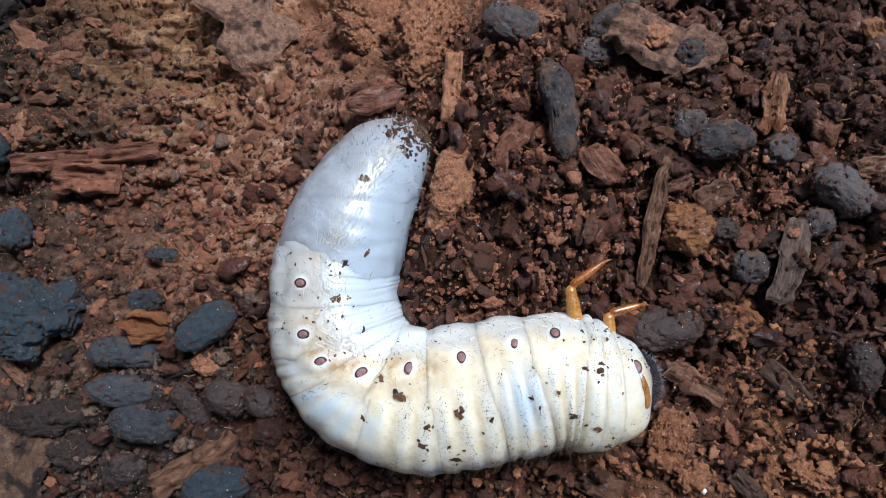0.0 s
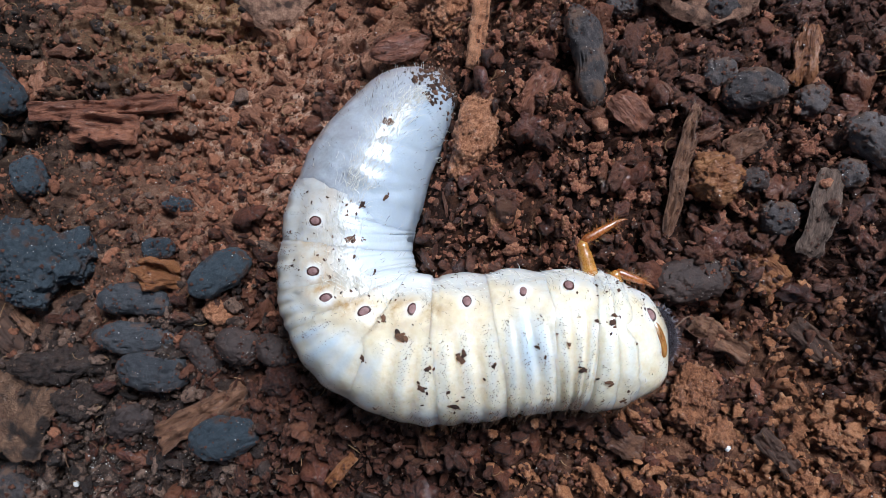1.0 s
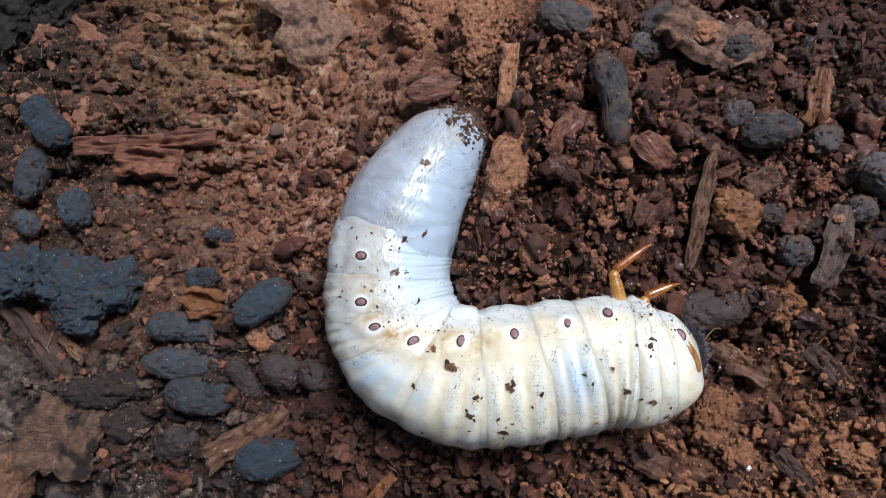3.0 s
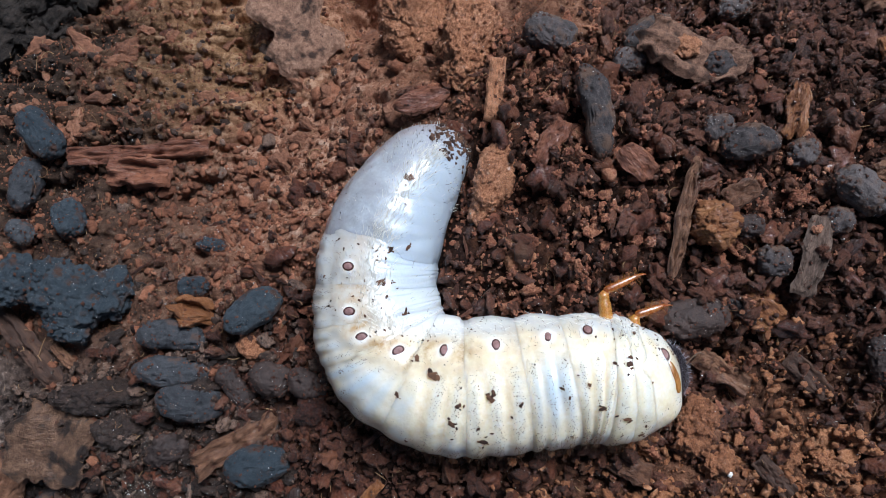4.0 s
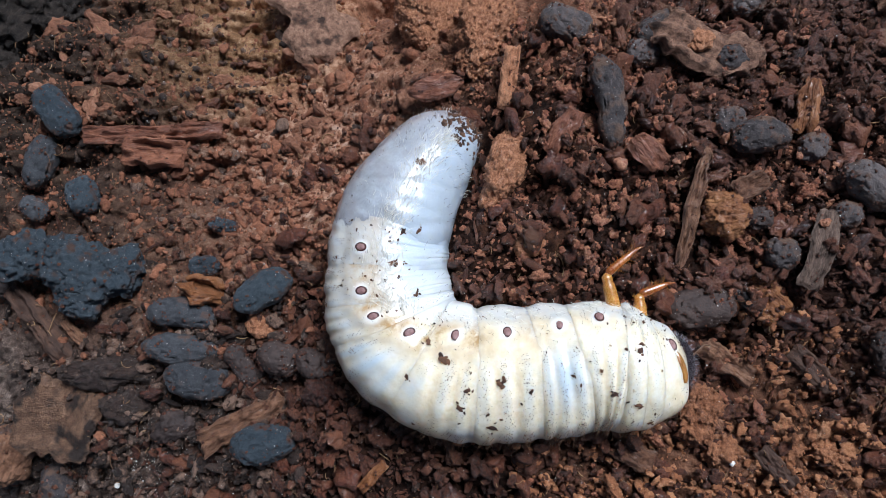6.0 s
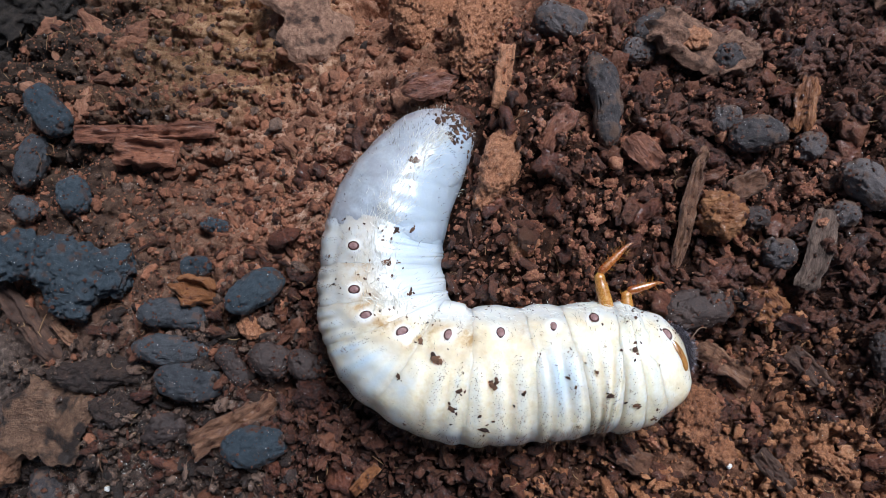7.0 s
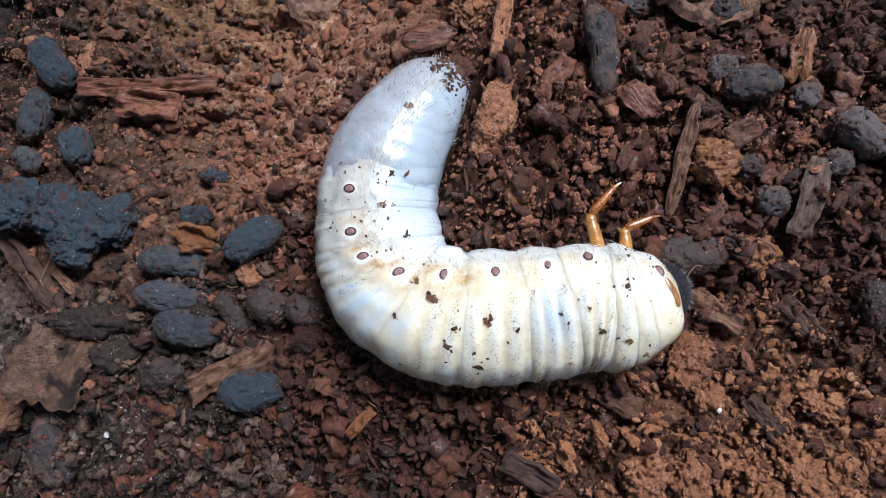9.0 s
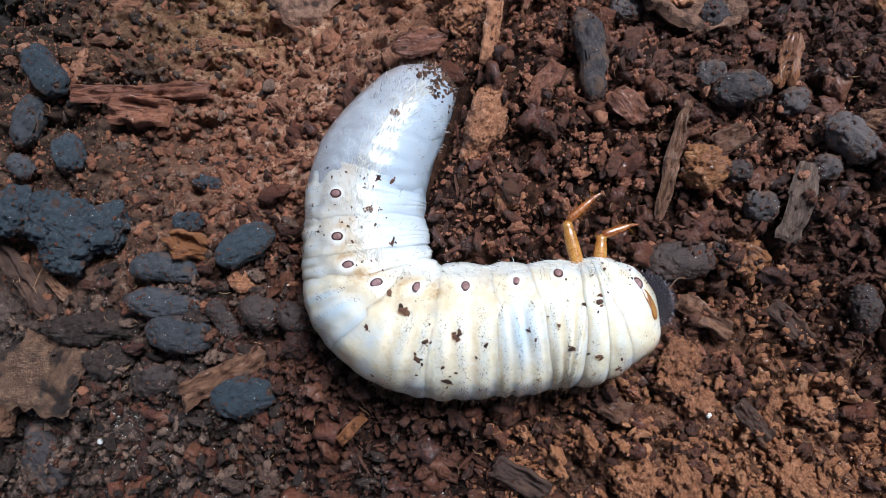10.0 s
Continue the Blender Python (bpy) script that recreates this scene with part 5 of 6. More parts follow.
def hairs_mesh(name, roots, mat):
    """Thin three-sided bristles; each root is point, direction, length, thickness."""
    V, F = [], []
    for p, d, length, w in roots:
        d = Vector(d).normalized()
        a = d.orthogonal().normalized()
        b = d.cross(a)
        k = len(V)
        bow = a * length * 0.12
        for j in range(3):
            q = a * math.cos(2.094 * j) + b * math.sin(2.094 * j)
            V.append(Vector(p) + q * w)
        for j in range(3):
            q = a * math.cos(2.094 * j) + b * math.sin(2.094 * j)
            V.append(Vector(p) + d * length * 0.55 + bow + q * w * 0.7)
        V.append(Vector(p) + d * length)
        for j in range(3):
            F.append((k + j, k + (j + 1) % 3, k + 3 + (j + 1) % 3, k + 3 + j))
            F.append((k + 3 + j, k + 3 + (j + 1) % 3, k + 6))
    me = bpy.data.meshes.new(name)
    me.from_pydata([tuple(v) for v in V], [], F)
    me.materials.append(mat)
    return me


def dress(i):
    """Bristles of one segment."""
    ob, origin = SEGMENTS[i]
    roots, pale = [], []
    share = min(1.0, (BORDERS[i + 1] - BORDERS[i]) / 1.1) if i else 1.0
    count = 3 if i <= 8 else 1

    def at(u, psi):
        return surface(i, u, psi + float(twist(BORDERS[i] + (BORDERS[i + 1] - BORDERS[i]) * u)))

    # dark stubs in rows along the folds of the back
    if i > 0:
        for _ in range(int((560 if i < 9 else 150) * share)):
            f = rng.integers(0, count)
            u = (f + 0.5 + rng.normal(0, 0.14)) / count
            if 0.02 < u < 0.98:
                pt, up, t = at(u, -rng.uniform(0.35, 2.3))
                roots.append((pt - origin, up * 0.5 - t, rng.uniform(0.07, 0.14) * MM, rng.uniform(0.04, 0.07) * MM))
    # longer hairs round the breathing holes, on the belly and along the outline
    for _ in range(620 if i == 0 else int(120 * share)):
        psi = [rng.normal(0.05, 0.25), rng.normal(-2.0, 0.4), rng.normal(0.05, 0.25), rng.normal(-2.0, 0.4), rng.normal(0.9, 0.35) if i <= 3 else rng.normal(-2.0, 0.4)][int(rng.integers(0, 5))]
        u = rng.uniform(0.05, 0.95)
        if i == 0:
            psi, u = rng.normal(0.2, 0.9), rng.uniform(0.0, 0.55) if rng.random() < 0.75 else u
        pt, up, t = at(u, psi)
        edge = 1.5 if psi < -1.5 and i > 0 else 0.8 if i == 0 else 1.0
        (pale if rng.random() < (0.3 if i == 0 else 0.5 if psi > 0.3 else 0.0) else roots).append((pt - origin, up + t * rng.normal(-0.5, 0.35) + rng.normal(0, 0.2, 3), rng.uniform(0.4, 1.2) * edge * MM, 0.026 * MM if i == 0 else (0.02 if abs(psi) < 0.6 else 0.016) * edge * MM))
    # a band of pale gold hairs along the flank of the hind body
    for _ in range(620 if i == 0 else 130 if i <= 3 else 40):
        u = rng.uniform(0.3, 1.0) if i == 0 else rng.uniform(0, 1)
        pt, up, t = at(u, rng.normal(0.38, 0.13))
        n = np.cross(t, up)
        pale.append((pt - origin, up * 0.3 + t * rng.normal(-0.8, 0.3) + n * rng.normal(0, 0.6), rng.uniform(0.7, 2.0) * MM, 0.034 * MM))
    part("bristles", hairs_mesh("bristles", roots, bristle_mat), ob, "short brown bristles")
    part("flank_hairs", hairs_mesh("flank_hairs", pale, gold_mat), ob, "pale gold hairs along the flank")


for i in range(len(SEGMENTS)):
    dress(i)

fleck_protos, fleck_faces = rough_protos(6, 2, 400, 0.7, (1, 0.7, 0.35))
fleck_meshes = [tri_mesh("dirt_fleck", p * MM, fleck_faces, fleck_mat) for p in fleck_protos]


def fleck(x, y, size, turn=0.0):
    s, phi = hole_place(x, y)
    i = segment_of(s)
    u = (s - BORDERS[i]) / (BORDERS[i + 1] - BORDERS[i])
    pt, up, t = surface(i, u, phi)
    ob, origin = SEGMENTS[i]
    m = frame_of(pt - origin + up * 0.05 * MM, up, t) @ pose(0, 0, 0, 0, 0, turn) @ Matrix.Diagonal((size, size * 0.8, size * 0.4, 1))
    part("dirt_fleck", fleck_meshes[int(rng.integers(0, 6))], ob, m=m)


for x, y, size in [(-8.4, 10.7, 0.9), (-8.6, 6.4, 0.55), (-10.5, 0.1, 0.5), (-8.0, 0.5, 0.55), (-11.5, -4.5, 0.8), (-8.1, -8.9, 0.6), (-3.9, -17.3, 0.9), (-6.2, -15.1, 0.5),
                   (3.5, -19.9, 0.7), (-8.7, -20.1, 0.55), (-0.6, -21.0, 0.5), (2.7, -26.1, 0.6), (7.5, -20.7, 0.4), (21.3, -15.5, 0.7), (19.4, -15.3, 0.45), (17.5, -21.0, 0.5),
                   (20.4, -22.5, 0.5), (15.9, -18.0, 0.35), (12.6, -18.5, 0.35), (22.0, -25.3, 0.5), (-1.4, -23.6, 0.6)]:
    fleck(x, y, size * 1.05, rng.uniform(0, 180))
    for _ in range(4):
        fleck(x + rng.normal(0, 0.6 * size), y + rng.normal(0, 0.6 * size), size * rng.uniform(0.3, 0.6), rng.uniform(0, 180))
FLECK_SHARE = np.diff(BORDERS) * ([0.35] + [1.0] * (len(BORDERS) - 2))
FLECK_SHARE = FLECK_SHARE / FLECK_SHARE.sum()
for _ in range(470):
    i = int(rng.choice(len(SEGMENTS), p=FLECK_SHARE))
    u = rng.uniform(0.05, 0.95)
    psi = [rng.normal(0.2, 0.35), rng.uniform(-1.6, 1.0), rng.normal(-1.9, 0.3), rng.normal(0.45, 0.2)][int(rng.integers(0, 4))]
    pt, up, t = surface(i, u, psi + float(twist(BORDERS[i] + (BORDERS[i + 1] - BORDERS[i]) * u)))
    ob, origin = SEGMENTS[i]
    size = float(0.08 + 0.26 * rng.random() ** 2.5)
    m = frame_of(pt - origin, up, t) @ pose(0, 0, 0, 0, 0, rng.uniform(0, 180)) @ Matrix.Diagonal((size, size * 0.8, size * 0.5, 1))
    part("dirt_fleck", fleck_meshes[int(rng.integers(0, 6))], ob, m=m)
# soil sticking to the tip of the tail
for _ in range(520):
    u, phi = 0.3 * rng.random() ** 1.4, rng.normal(2.0, 0.6)
    pt, up, t = surface(0, u, phi)
    ob, origin = SEGMENTS[0]
    size = float(0.12 + 0.5 * rng.random() ** 2)
    part("dirt_fleck", fleck_meshes[int(rng.integers(0, 6))], ob, m=frame_of(pt - origin, up, t) @ pose(0, 0, 0, 0, 0, rng.uniform(0, 180)) @ Matrix.Diagonal((size, size, size, 1)))

# the amber plate on the first thoracic segment
last = len(SEGMENTS) - 1
s, phi = hole_place(26.9, -18.8)
i = segment_of(s)
pt, up, t = surface(i, (s - BORDERS[i]) / (BORDERS[i + 1] - BORDERS[i]), phi)
part("thorax_plate", disc_mesh("thorax_plate", shield_mat, 1.0 * MM, 0.22 * MM), SEGMENTS[i][0], "shiny amber-brown plate",
     frame_of(pt - SEGMENTS[i][1], up, t) @ Matrix.Diagonal((0.72, 2.2, 1, 1)))


def head():
    v, f = ICO[4]
    p = v * (3.2, 4.2, 4.2)
    p = p * (1 + 0.03 * fbm(p, 2.0, 3, 70))[:, None]
    ob = part("head", tri_mesh("head", p * MM, f, head_mat, True), grub, "dark brown hairy head tucked under the body", pose(28.3 * MM, -19.4 * MM, 1.8 * MM))
    roots = []
    for _ in range(230):
        d = Vector((abs(rng.normal(0.8, 0.5)), rng.normal(0, 0.8), rng.normal(0.1, 0.5))).normalized()
        q = Vector((d.x * 3.2, d.y * 4.2, d.z * 4.2)) * MM
        roots.append((q, d + Vector(rng.normal(0, 0.25, 3)), rng.uniform(0.4, 0.9) * MM, 0.024 * MM))
    part("head_hairs", hairs_mesh("head_hairs", roots, headhair_mat), ob, "fringe of stiff dark hairs")
    cu = bpy.data.curves.new("antenna", "CURVE")
    cu.dimensions, cu.bevel_depth, cu.bevel_resolution = "3D", 0.09 * MM, 2
    sp = cu.splines.new("NURBS")
    pts = [(2.2, 1.0, 3.6), (3.4, 1.9, 3.6), (4.4, 2.2, 3.2), (5.2, 1.7, 2.6)]
    sp.points.add(len(pts) - 1)
    for q, c in zip(sp.points, pts):
        q.co = (*[k * MM for k in c], 1)
    sp.use_endpoint_u, sp.order_u = True, 3
    cu.materials.append(bristle_mat)
    part("antenna", cu, ob, "thin pale brown feeler")
    return ob


HEAD = head()


def leg_joint(name, length, w0, w1, mat, hairs=0, hair_length=1.0, claw=0.0):
    """A limb along x from the origin with a swollen joint, bristles and, at its end, a claw."""
    ns, na = 18, 14
    V, F = [], []
    for k in range(ns):
        u = k / (ns - 1)
        r = (w0 + (w1 - w0) * u) * (1 + 0.12 * math.sin(u * math.pi) - 0.16 * math.exp(-((u - 0.84) / 0.05) ** 2) + 0.14 * math.exp(-((u - 0.94) / 0.05) ** 2)) * min(1, (1.02 - abs(2 * u - 1) ** 8)) ** 0.5
        for j in range(na):
            a = 2 * math.pi * j / na
            V.append((u * length * MM, r * math.cos(a) * MM, 0.85 * r * math.sin(a) * MM))
    for k in range(ns - 1):
        for j in range(na):
            F.append((k * na + j, (k + 1) * na + j, (k + 1) * na + (j + 1) % na, k * na + (j + 1) % na))
    limb = len(F)
    if claw:
        k = len(V)
        for u, r in ((0.0, 0.75), (0.35, 0.6), (0.8, 0.3)):
            V += [((length * 0.96 + u * claw) * MM, (r * w1 * math.cos(1.047 * j) - 0.25 * u * u * claw) * MM, r * w1 * math.sin(1.047 * j) * MM) for j in range(6)]
        V.append(((length * 0.96 + claw) * MM, -0.3 * claw * MM, 0))
        F += [(k + 6 * row + j, k + 6 * row + 6 + j, k + 6 * row + 6 + (j + 1) % 6, k + 6 * row + (j + 1) % 6) for row in range(2) for j in range(6)]
        F += [(k + 12 + j, k + 18, k + 12 + (j + 1) % 6) for j in range(6)]
    roots = []
    for _ in range(hairs):
        a, u = rng.uniform(0, 6.28), rng.uniform(0.15, 1.0)
        r = 0.8 * (w0 + (w1 - w0) * u)
        roots.append((Vector((u * length * MM, math.cos(a) * r * MM, math.sin(a) * r * MM)), Vector((0.5, math.cos(a), math.sin(a))), rng.uniform(0.5, 1.0) * hair_length * MM, 0.03 * MM))
    bristly = hairs_mesh(name, roots, mat)
    k = len(V)
    V += [tuple(q.co) for q in bristly.vertices]
    F += [tuple(k + z for z in g.vertices) for g in bristly.polygons]
    bpy.data.meshes.remove(bristly)
    me = bpy.data.meshes.new(name)
    me.from_pydata(V, [], F)
    for g in me.polygons:
        g.use_smooth = g.index < limb
    me.materials.append(mat)
    return me


LEG_THIN = []
for length, shin_length, bristles in ((7.6, 5.4, 80), (6.2, 4.3, 64)):
    thigh = part("leg", leg_joint("leg", length, 0.92, 0.78, chitin_mat, 16, 0.8), grub, "amber glossy jointed leg")
    shin = part("lower_leg", leg_joint("lower_leg", shin_length, 0.62, 0.36, redchitin_mat, bristles, 1.4, 1.3), thigh, "red-brown bristly lower leg with a claw")
    shin.matrix_basis = pose(length * 0.97 * MM, 0, 0)
    LEG_THIN.append((thigh, shin, length))


# ---- what moves ----
# places on the grub's flank from tail to head, and their shifts: seconds, x and y in millimetres
SHIFTS = {
    "tl": [(-8.7, 11.1), (0, 0.61, 1.07), (0.5, 0.28, 0.80), (1, 0.68, 0.73), (1.5, 0.74, 0.77), (2, 0.75, 0.63), (2.5, 0.67, 0.68), (2.7, 0.72, 0.73), (3.8, -0.06, -0.12), (4, -0.02, -0.03), (4.5, 0.00, 0.00), (5, -0.34, 0.08), (5.5, -0.23, -0.15), (7, -0.19, -0.05), (7.5, -0.46, -0.29), (8, -0.43, -0.02), (8.5, -0.43, 0.01), (9, -0.60, -0.06), (9.5, -0.64, -0.20), (10, -1.15, -0.11)],
    "s1": [(-16.3, -2.3), (0, 0.14, 0.03), (0.5, -0.21, -0.08), (1, -0.36, 0.16), (1.5, -0.21, 0.16), (2, -0.14, 0.12), (2.5, -0.06, 0.02), (2.7, 0.06, 0.24), (3.8, -0.23, 0.08), (4, -0.15, 0.04), (4.5, 0.00, 0.00), (5, -0.25, 0.17), (5.5, -0.02, 0.07), (7, 0.19, 0.10), (7.5, 0.06, 0.04), (8, -0.03, 0.11), (8.5, -0.05, 0.09), (9, -0.01, 0.21), (9.5, -0.16, 0.28), (10, -0.48, 0.56)],
    "s2": [(-15.8, -8.7), (0, 0.11, -0.28), (0.5, -0.38, -0.42), (1, -0.87, -0.17), (1.5, -0.56, -0.00), (2, -0.46, -0.07), (2.5, -0.41, -0.13), (2.7, -0.43, 0.16), (3.8, -0.37, 0.11), (4, -0.24, 0.02), (4.5, 0.00, 0.00), (5, -0.16, 0.30), (5.5, -0.12, 0.09), (7, 0.13, 0.35), (7.5, 0.06, 0.35), (8, 0.12, 0.13), (8.5, 0.18, 0.14), (9, 0.18, 0.21), (9.5, -0.06, 0.32), (10, -0.28, 0.67)],
    "s3": [(-13.8, -12.2), (0, 0.73, -0.15), (0.5, 0.05, -0.18), (1, -0.74, 0.18), (1.5, -0.43, 0.31), (2, -0.24, 0.31), (2.5, -0.18, 0.20), (2.7, -0.19, 0.52), (3.8, -0.45, 0.15), (4, -0.41, 0.14), (4.5, 0.00, 0.00), (5, -0.25, 0.31), (5.5, -0.13, 0.14), (7, -0.07, 0.36), (7.5, 0.09, 0.32), (8, 0.01, 0.16), (8.5, 0.18, 0.19), (9, 0.17, 0.33), (9.5, -0.03, -0.01), (10, -0.21, -0.06)],
    "s4": [(-8.8, -14.0), (0, 0.89, 0.24), (0.5, 0.08, 0.18), (1, -0.98, 0.25), (1.5, -0.49, 0.59), (2, -0.37, 0.43), (2.5, -0.18, 0.28), (2.7, -0.09, 0.54), (3.8, -0.46, 0.11), (4, -0.37, 0.10), (4.5, 0.00, 0.00), (5, -0.24, 0.10), (5.5, -0.13, -0.08), (7, -0.09, 0.16), (7.5, -0.01, 0.29), (8, 0.03, 0.07), (8.5, 0.16, 0.08), (9, 0.12, 0.17), (9.5, -0.59, -0.28), (10, -1.53, -0.52)],
    "s5": [(-2.5, -14.1), (0, 0.91, 0.74), (0.5, 0.07, 0.62), (1, -1.01, 0.60), (1.5, -0.52, 0.93), (2, -0.28, 0.49), (2.5, 0.05, 0.34), (2.7, 0.12, 0.46), (3.8, -0.31, 0.11), (4, -0.41, 0.24), (4.5, 0.00, 0.00), (5, -0.15, -0.09), (5.5, 0.09, -0.32), (7, -0.02, -0.14), (7.5, 0.07, 0.12), (8, 0.07, 0.07), (8.5, 0.30, -0.05), (9, 0.18, -0.02), (9.5, -0.84, -0.60), (10, -2.12, -0.99)],
    "s6": [(4.5, -13.4), (0, 0.71, 1.65), (0.5, -0.12, 1.49), (1, -1.20, 1.12), (1.5, -0.79, 1.65), (2, -0.34, 0.93), (2.5, 0.06, 0.99), (2.7, 0.26, 1.02), (3.8, -0.32, 0.31), (4, -0.26, 0.47), (4.5, 0.00, 0.00), (5, -0.07, 0.11), (5.5, 0.18, -0.11), (7, 0.10, -0.28), (7.5, 0.19, 0.22), (8, 0.24, 0.23), (8.5, 0.45, -0.04), (9, 0.26, -0.08), (9.5, -0.84, -0.77), (10, -2.35, -1.32)],
    "s7": [(11.3, -12.3), (0, 0.45, 2.44), (0.5, -0.15, 2.07), (1, -1.26, 1.41), (1.5, -0.82, 2.06), (2, -0.28, 1.28), (2.5, 0.05, 1.66), (2.7, 0.25, 1.62), (3.8, -0.33, 0.36), (4, -0.34, 0.55), (4.5, 0.00, 0.00), (5, -0.12, 0.39), (5.5, 0.24, 0.17), (7, 0.19, -0.26), (7.5, 0.29, 0.20), (8, 0.25, 0.31), (8.5, 0.43, 0.13), (9, 0.31, 0.06), (9.5, -0.85, -0.86), (10, -2.45, -1.43)],
    "s8": [(16.5, -11.5), (0, 0.31, 2.68), (0.5, -0.20, 2.34), (1, -1.06, 1.24), (1.5, -0.82, 2.03), (2, -0.32, 1.30), (2.5, -0.18, 2.05), (2.7, -0.05, 2.08), (3.8, -0.43, 0.53), (4, -0.51, 0.61), (4.5, 0.00, 0.00), (5, -0.14, 0.76), (5.5, 0.02, 0.58), (7, -0.04, 0.22), (7.5, 0.13, 0.46), (8, 0.18, 0.46), (8.5, 0.34, 0.37), (9, 0.16, 0.57), (9.5, -0.81, -0.47), (10, -2.25, -1.00)],
    "head": [(20.1, -14.7), (0, 0.38, 2.87), (0.5, 0.33, 2.64), (1, -0.59, 1.22), (1.5, -0.38, 2.07), (2, -0.02, 1.36), (2.5, 0.24, 2.51), (2.7, 0.35, 2.67), (3.8, -0.08, 0.98), (4, -0.17, 0.81), (4.5, 0.00, 0.00), (5, 0.02, 0.86), (5.5, 0.25, 0.79), (7, 0.54, 0.90), (7.5, 0.71, 1.04), (8, 0.62, 0.57), (8.5, 0.83, 0.70), (9, 0.66, 1.20), (9.5, -0.21, 0.21), (10, -1.50, -0.30)],
    "t1": [(26.4, -16.0), (0, 0.2, 3.0), (0.5, -0.3, 3.9), (1, -1.2, 2.5), (1.5, -0.8, 2.7), (2, -0.5, 1.7), (2.5, -0.7, 3.4), (2.7, -0.7, 3.8), (3.8, -0.8, 3.2), (4, -0.4, 2.3), (4.5, 0, 0), (5, -0.2, 1.2), (5.5, -0.3, 1.3), (7, -0.4, 3.3), (7.5, -0.4, 3.7), (8, 0, 2.3), (8.5, 0.1, 2.7), (9, -0.3, 3.9), (9.5, -0.4, 3.3), (10, -1.4, 3.2)],
}
# knee of each leg: seconds, x, y in millimetres, heading of the upper and of the lower leg in degrees
LEGS = [
    [(0, 19.3, -2.9, 99, 35), (1, 17.6, -4.4, 106, 30), (2.5, 17.7, -3.5, 105, 40), (4.5, 19.2, -5.8, 95, 23), (5.5, 18.3, -4.9, 104, 37), (7.5, 17.6, -4.8, 106, 48), (9, 17.4, -4.5, 107, 51), (10, 15.7, -4.7, 107, 44)],
    [(0, 24.3, -6.5, 89, 14), (1, 21.9, -8.1, 95, -20), (2.5, 21.8, -7.0, 98, 21), (4.5, 23.5, -9.0, 90, 18), (5.5, 23.0, -8.0, 96, 24), (7.5, 21.4, -7.0, 92, 17), (9, 22.3, -6.2, 96, 25), (10, 20.7, -6.4, 87, 22)],
]


def swing(v, degrees):
    r = radians(degrees)
    return np.array([v[0] * math.cos(r) - v[1] * math.sin(r), v[0] * math.sin(r) + v[1] * math.cos(r)])


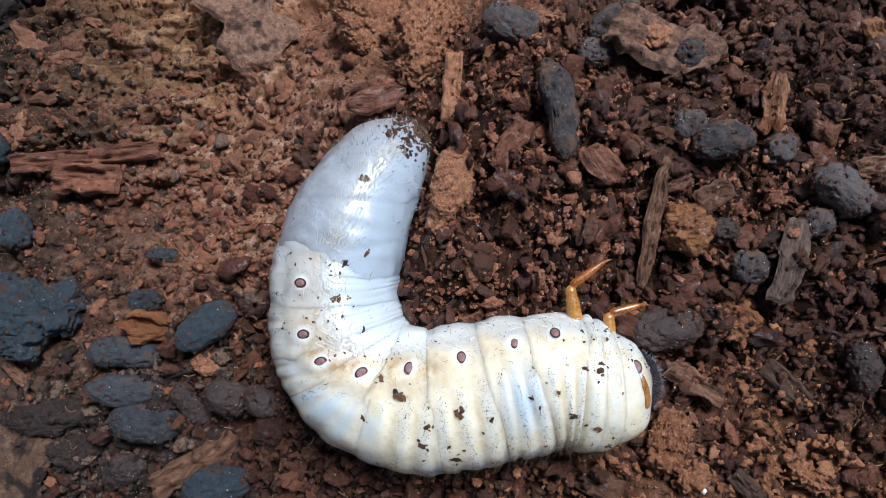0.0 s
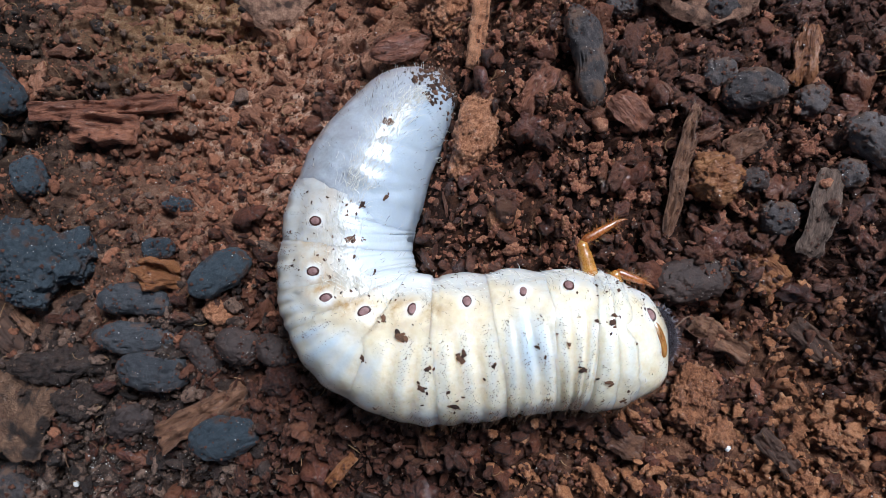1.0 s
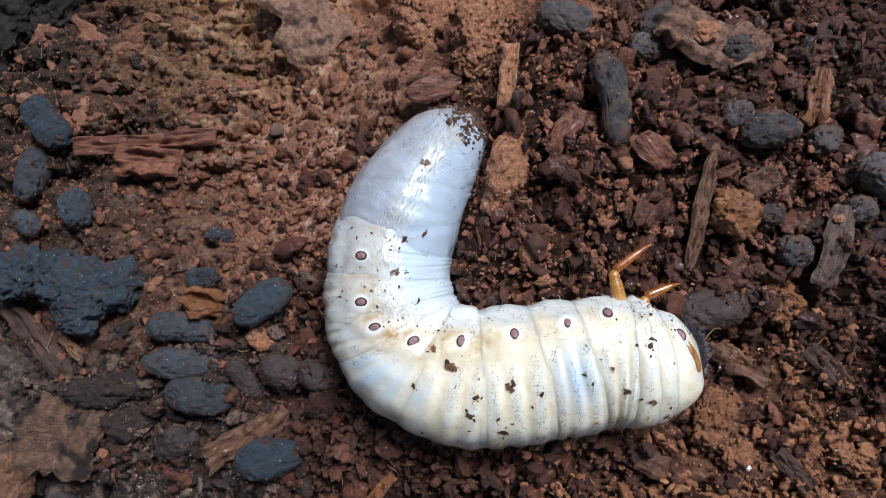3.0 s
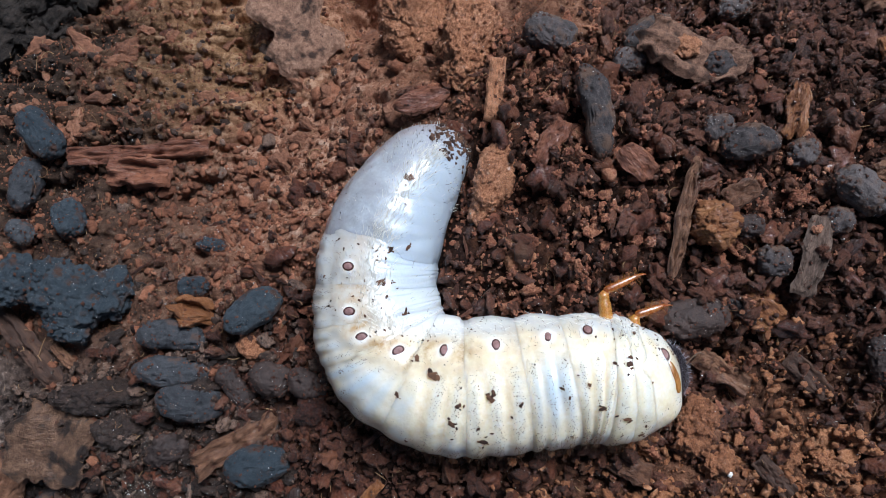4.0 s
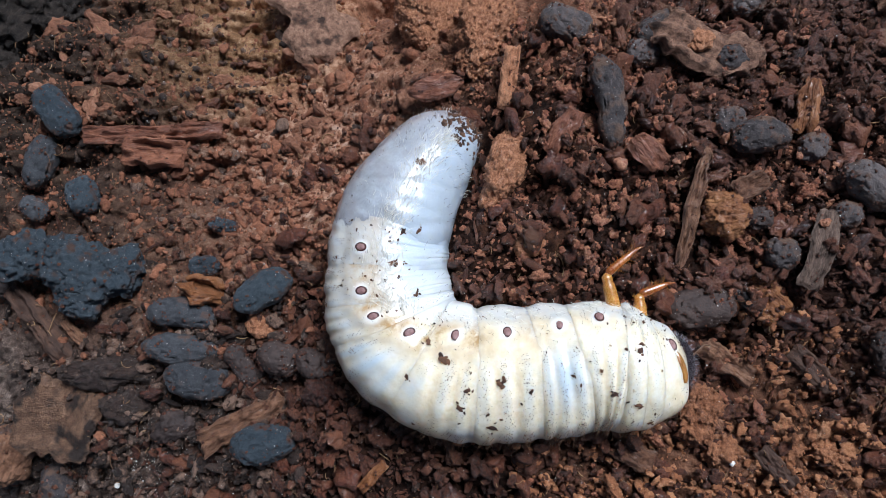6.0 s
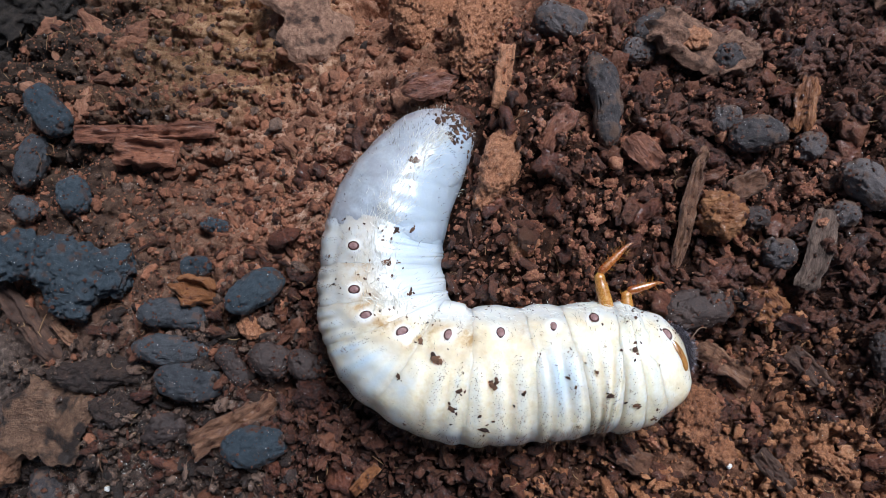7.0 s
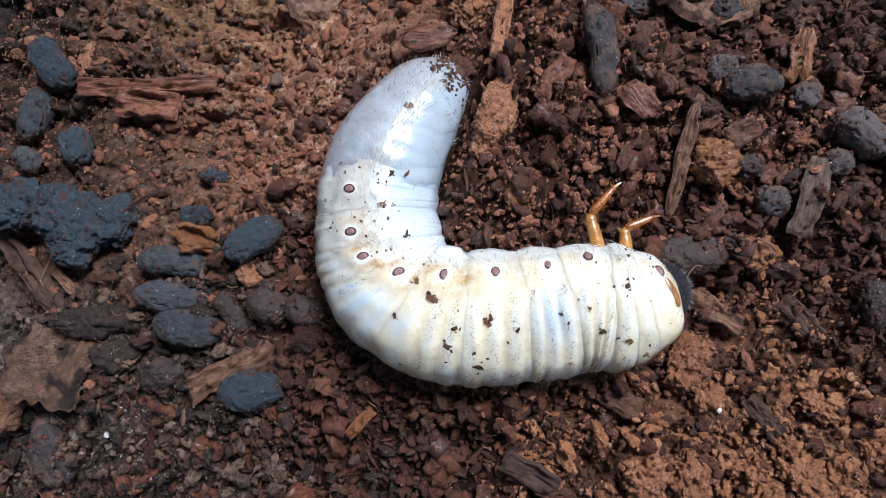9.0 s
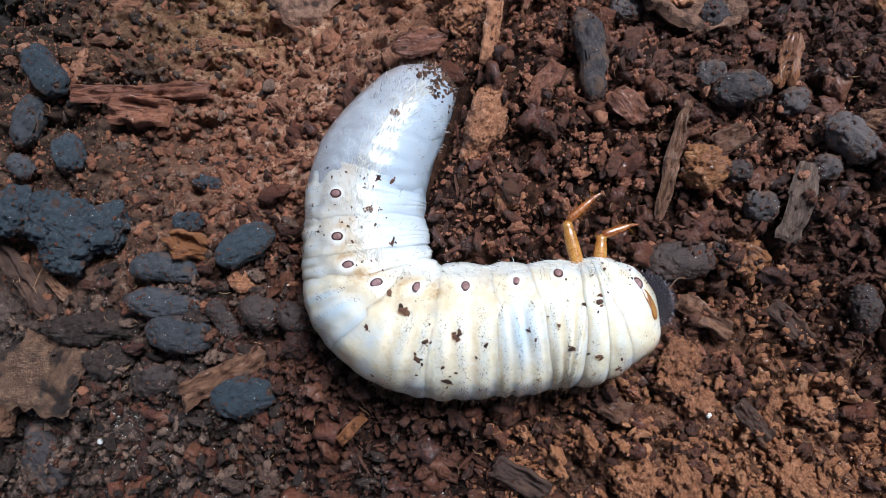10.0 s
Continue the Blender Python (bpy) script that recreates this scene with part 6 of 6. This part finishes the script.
def motions():
    marks = list(SHIFTS.values())
    home = np.array([m[0] for m in marks])
    times = [q[0] for q in marks[0][1:]]
    ss = np.array([nearest_s(*h) for h in home])
    # the tail and the abdomen follow the places on the flank
    for (ob, origin), a, b in zip(SEGMENTS[:9], BORDERS[:9], BORDERS[1:10]):
        mid = (a + b) / 2
        rows, ways = [], []
        for k, t in enumerate(times):
            d = np.array([m[1 + k][1:] for m in marks])
            d[1:-2] = d[1:-2] * 0.6 + 0.2 * (d[:-3] + d[2:-1])
            now = home + d
            e = np.clip(np.array([mid - 1.6, mid + 1.6]), ss[0], ss[-2])
            p0 = [np.array([np.interp(q, ss, home[:, c]) for c in (0, 1)]) for q in e]
            p1 = [np.array([np.interp(q, ss, now[:, c]) for c in (0, 1)]) for q in e]
            w0, w1 = p0[1] - p0[0], p1[1] - p1[0]
            turn = math.degrees(math.atan2(w1[1], w1[0]) - math.atan2(w0[1], w0[0])) if np.hypot(*w0) > 1 else 0.0
            turn = 0.6 * ((turn + 180) % 360 - 180)
            mark = np.array([np.interp(mid, ss, home[:, c]) for c in (0, 1)])
            shift = [np.interp(mid, ss, d[:, c]) for c in (0, 1)]
            at = mark + shift - swing(mark - origin[:2] / MM, turn)
            ways.append((at, turn))
            rows.append((t, pose(at[0] * MM, at[1] * MM, origin[2], 0, 0, turn)))
        walk(ob, rows)
    # the thorax and the head bend on at their joints
    base = SEGMENTS[8][1][:2] / MM
    joints = [axis_at(BORDERS[q])[0][:2] / MM for q in (9, 10, 11)]
    rows = [[], [], [], []]
    for k, t in enumerate(times):
        at, turn = ways[k]
        goal = home[-1] + marks[-1][1 + k][1:]

        def chain(step):
            centre, angle, pivots = at + swing(joints[0] - base, turn), turn, []
            for q in range(3):
                angle += step
                pivots.append((centre, angle))
                if q < 2:
                    centre = centre + swing(joints[q + 1] - joints[q], angle)
            return pivots

        def miss(step):
            c, a = chain(step)[2]
            return float(np.hypot(*(c + swing(home[-1] - joints[2], a) - goal)))

        pivots = chain(0.75 * min(np.arange(-9, 12, 0.25), key=miss))
        rest = goal - pivots[2][0] - swing(home[-1] - joints[2], pivots[2][1])
        for q, (ob, origin) in enumerate(SEGMENTS[9:12] + [(HEAD, np.array(HEAD.location))]):
            c, a = pivots[min(q, 2)]
            p = c + swing(origin[:2] / MM - joints[min(q, 2)], a) + rest * (0.2, 0.5, 0.85, 0.85)[q]
            if q == 3:
                p = p + swing((np.interp(t, (8.0, 9.0, 10.0), (0.0, 0.5, 0.9)), np.interp(t, (8.0, 10.0), (0.0, 0.2))), a)
            rows[q].append((t, pose(p[0] * MM, p[1] * MM, origin[2], 0, 0, a)))
    for (ob, origin), r in zip(SEGMENTS[9:12] + [(HEAD, None)], rows):
        walk(ob, r)
    for (thigh, shin, length), steps in zip(LEG_THIN, LEGS):
        rows, bends = [], []
        for t, x, y, up, low in steps:
            a = radians(up)
            rows.append((t, pose((x - length * math.cos(a)) * MM, (y - length * math.sin(a)) * MM, 6.0 * MM, 0, 0, up)))
            bends.append((t, pose(length * 0.97 * MM, 0, 0, 0, 0, low - up)))
        walk(thigh, rows)
        walk(shin, bends)


motions()
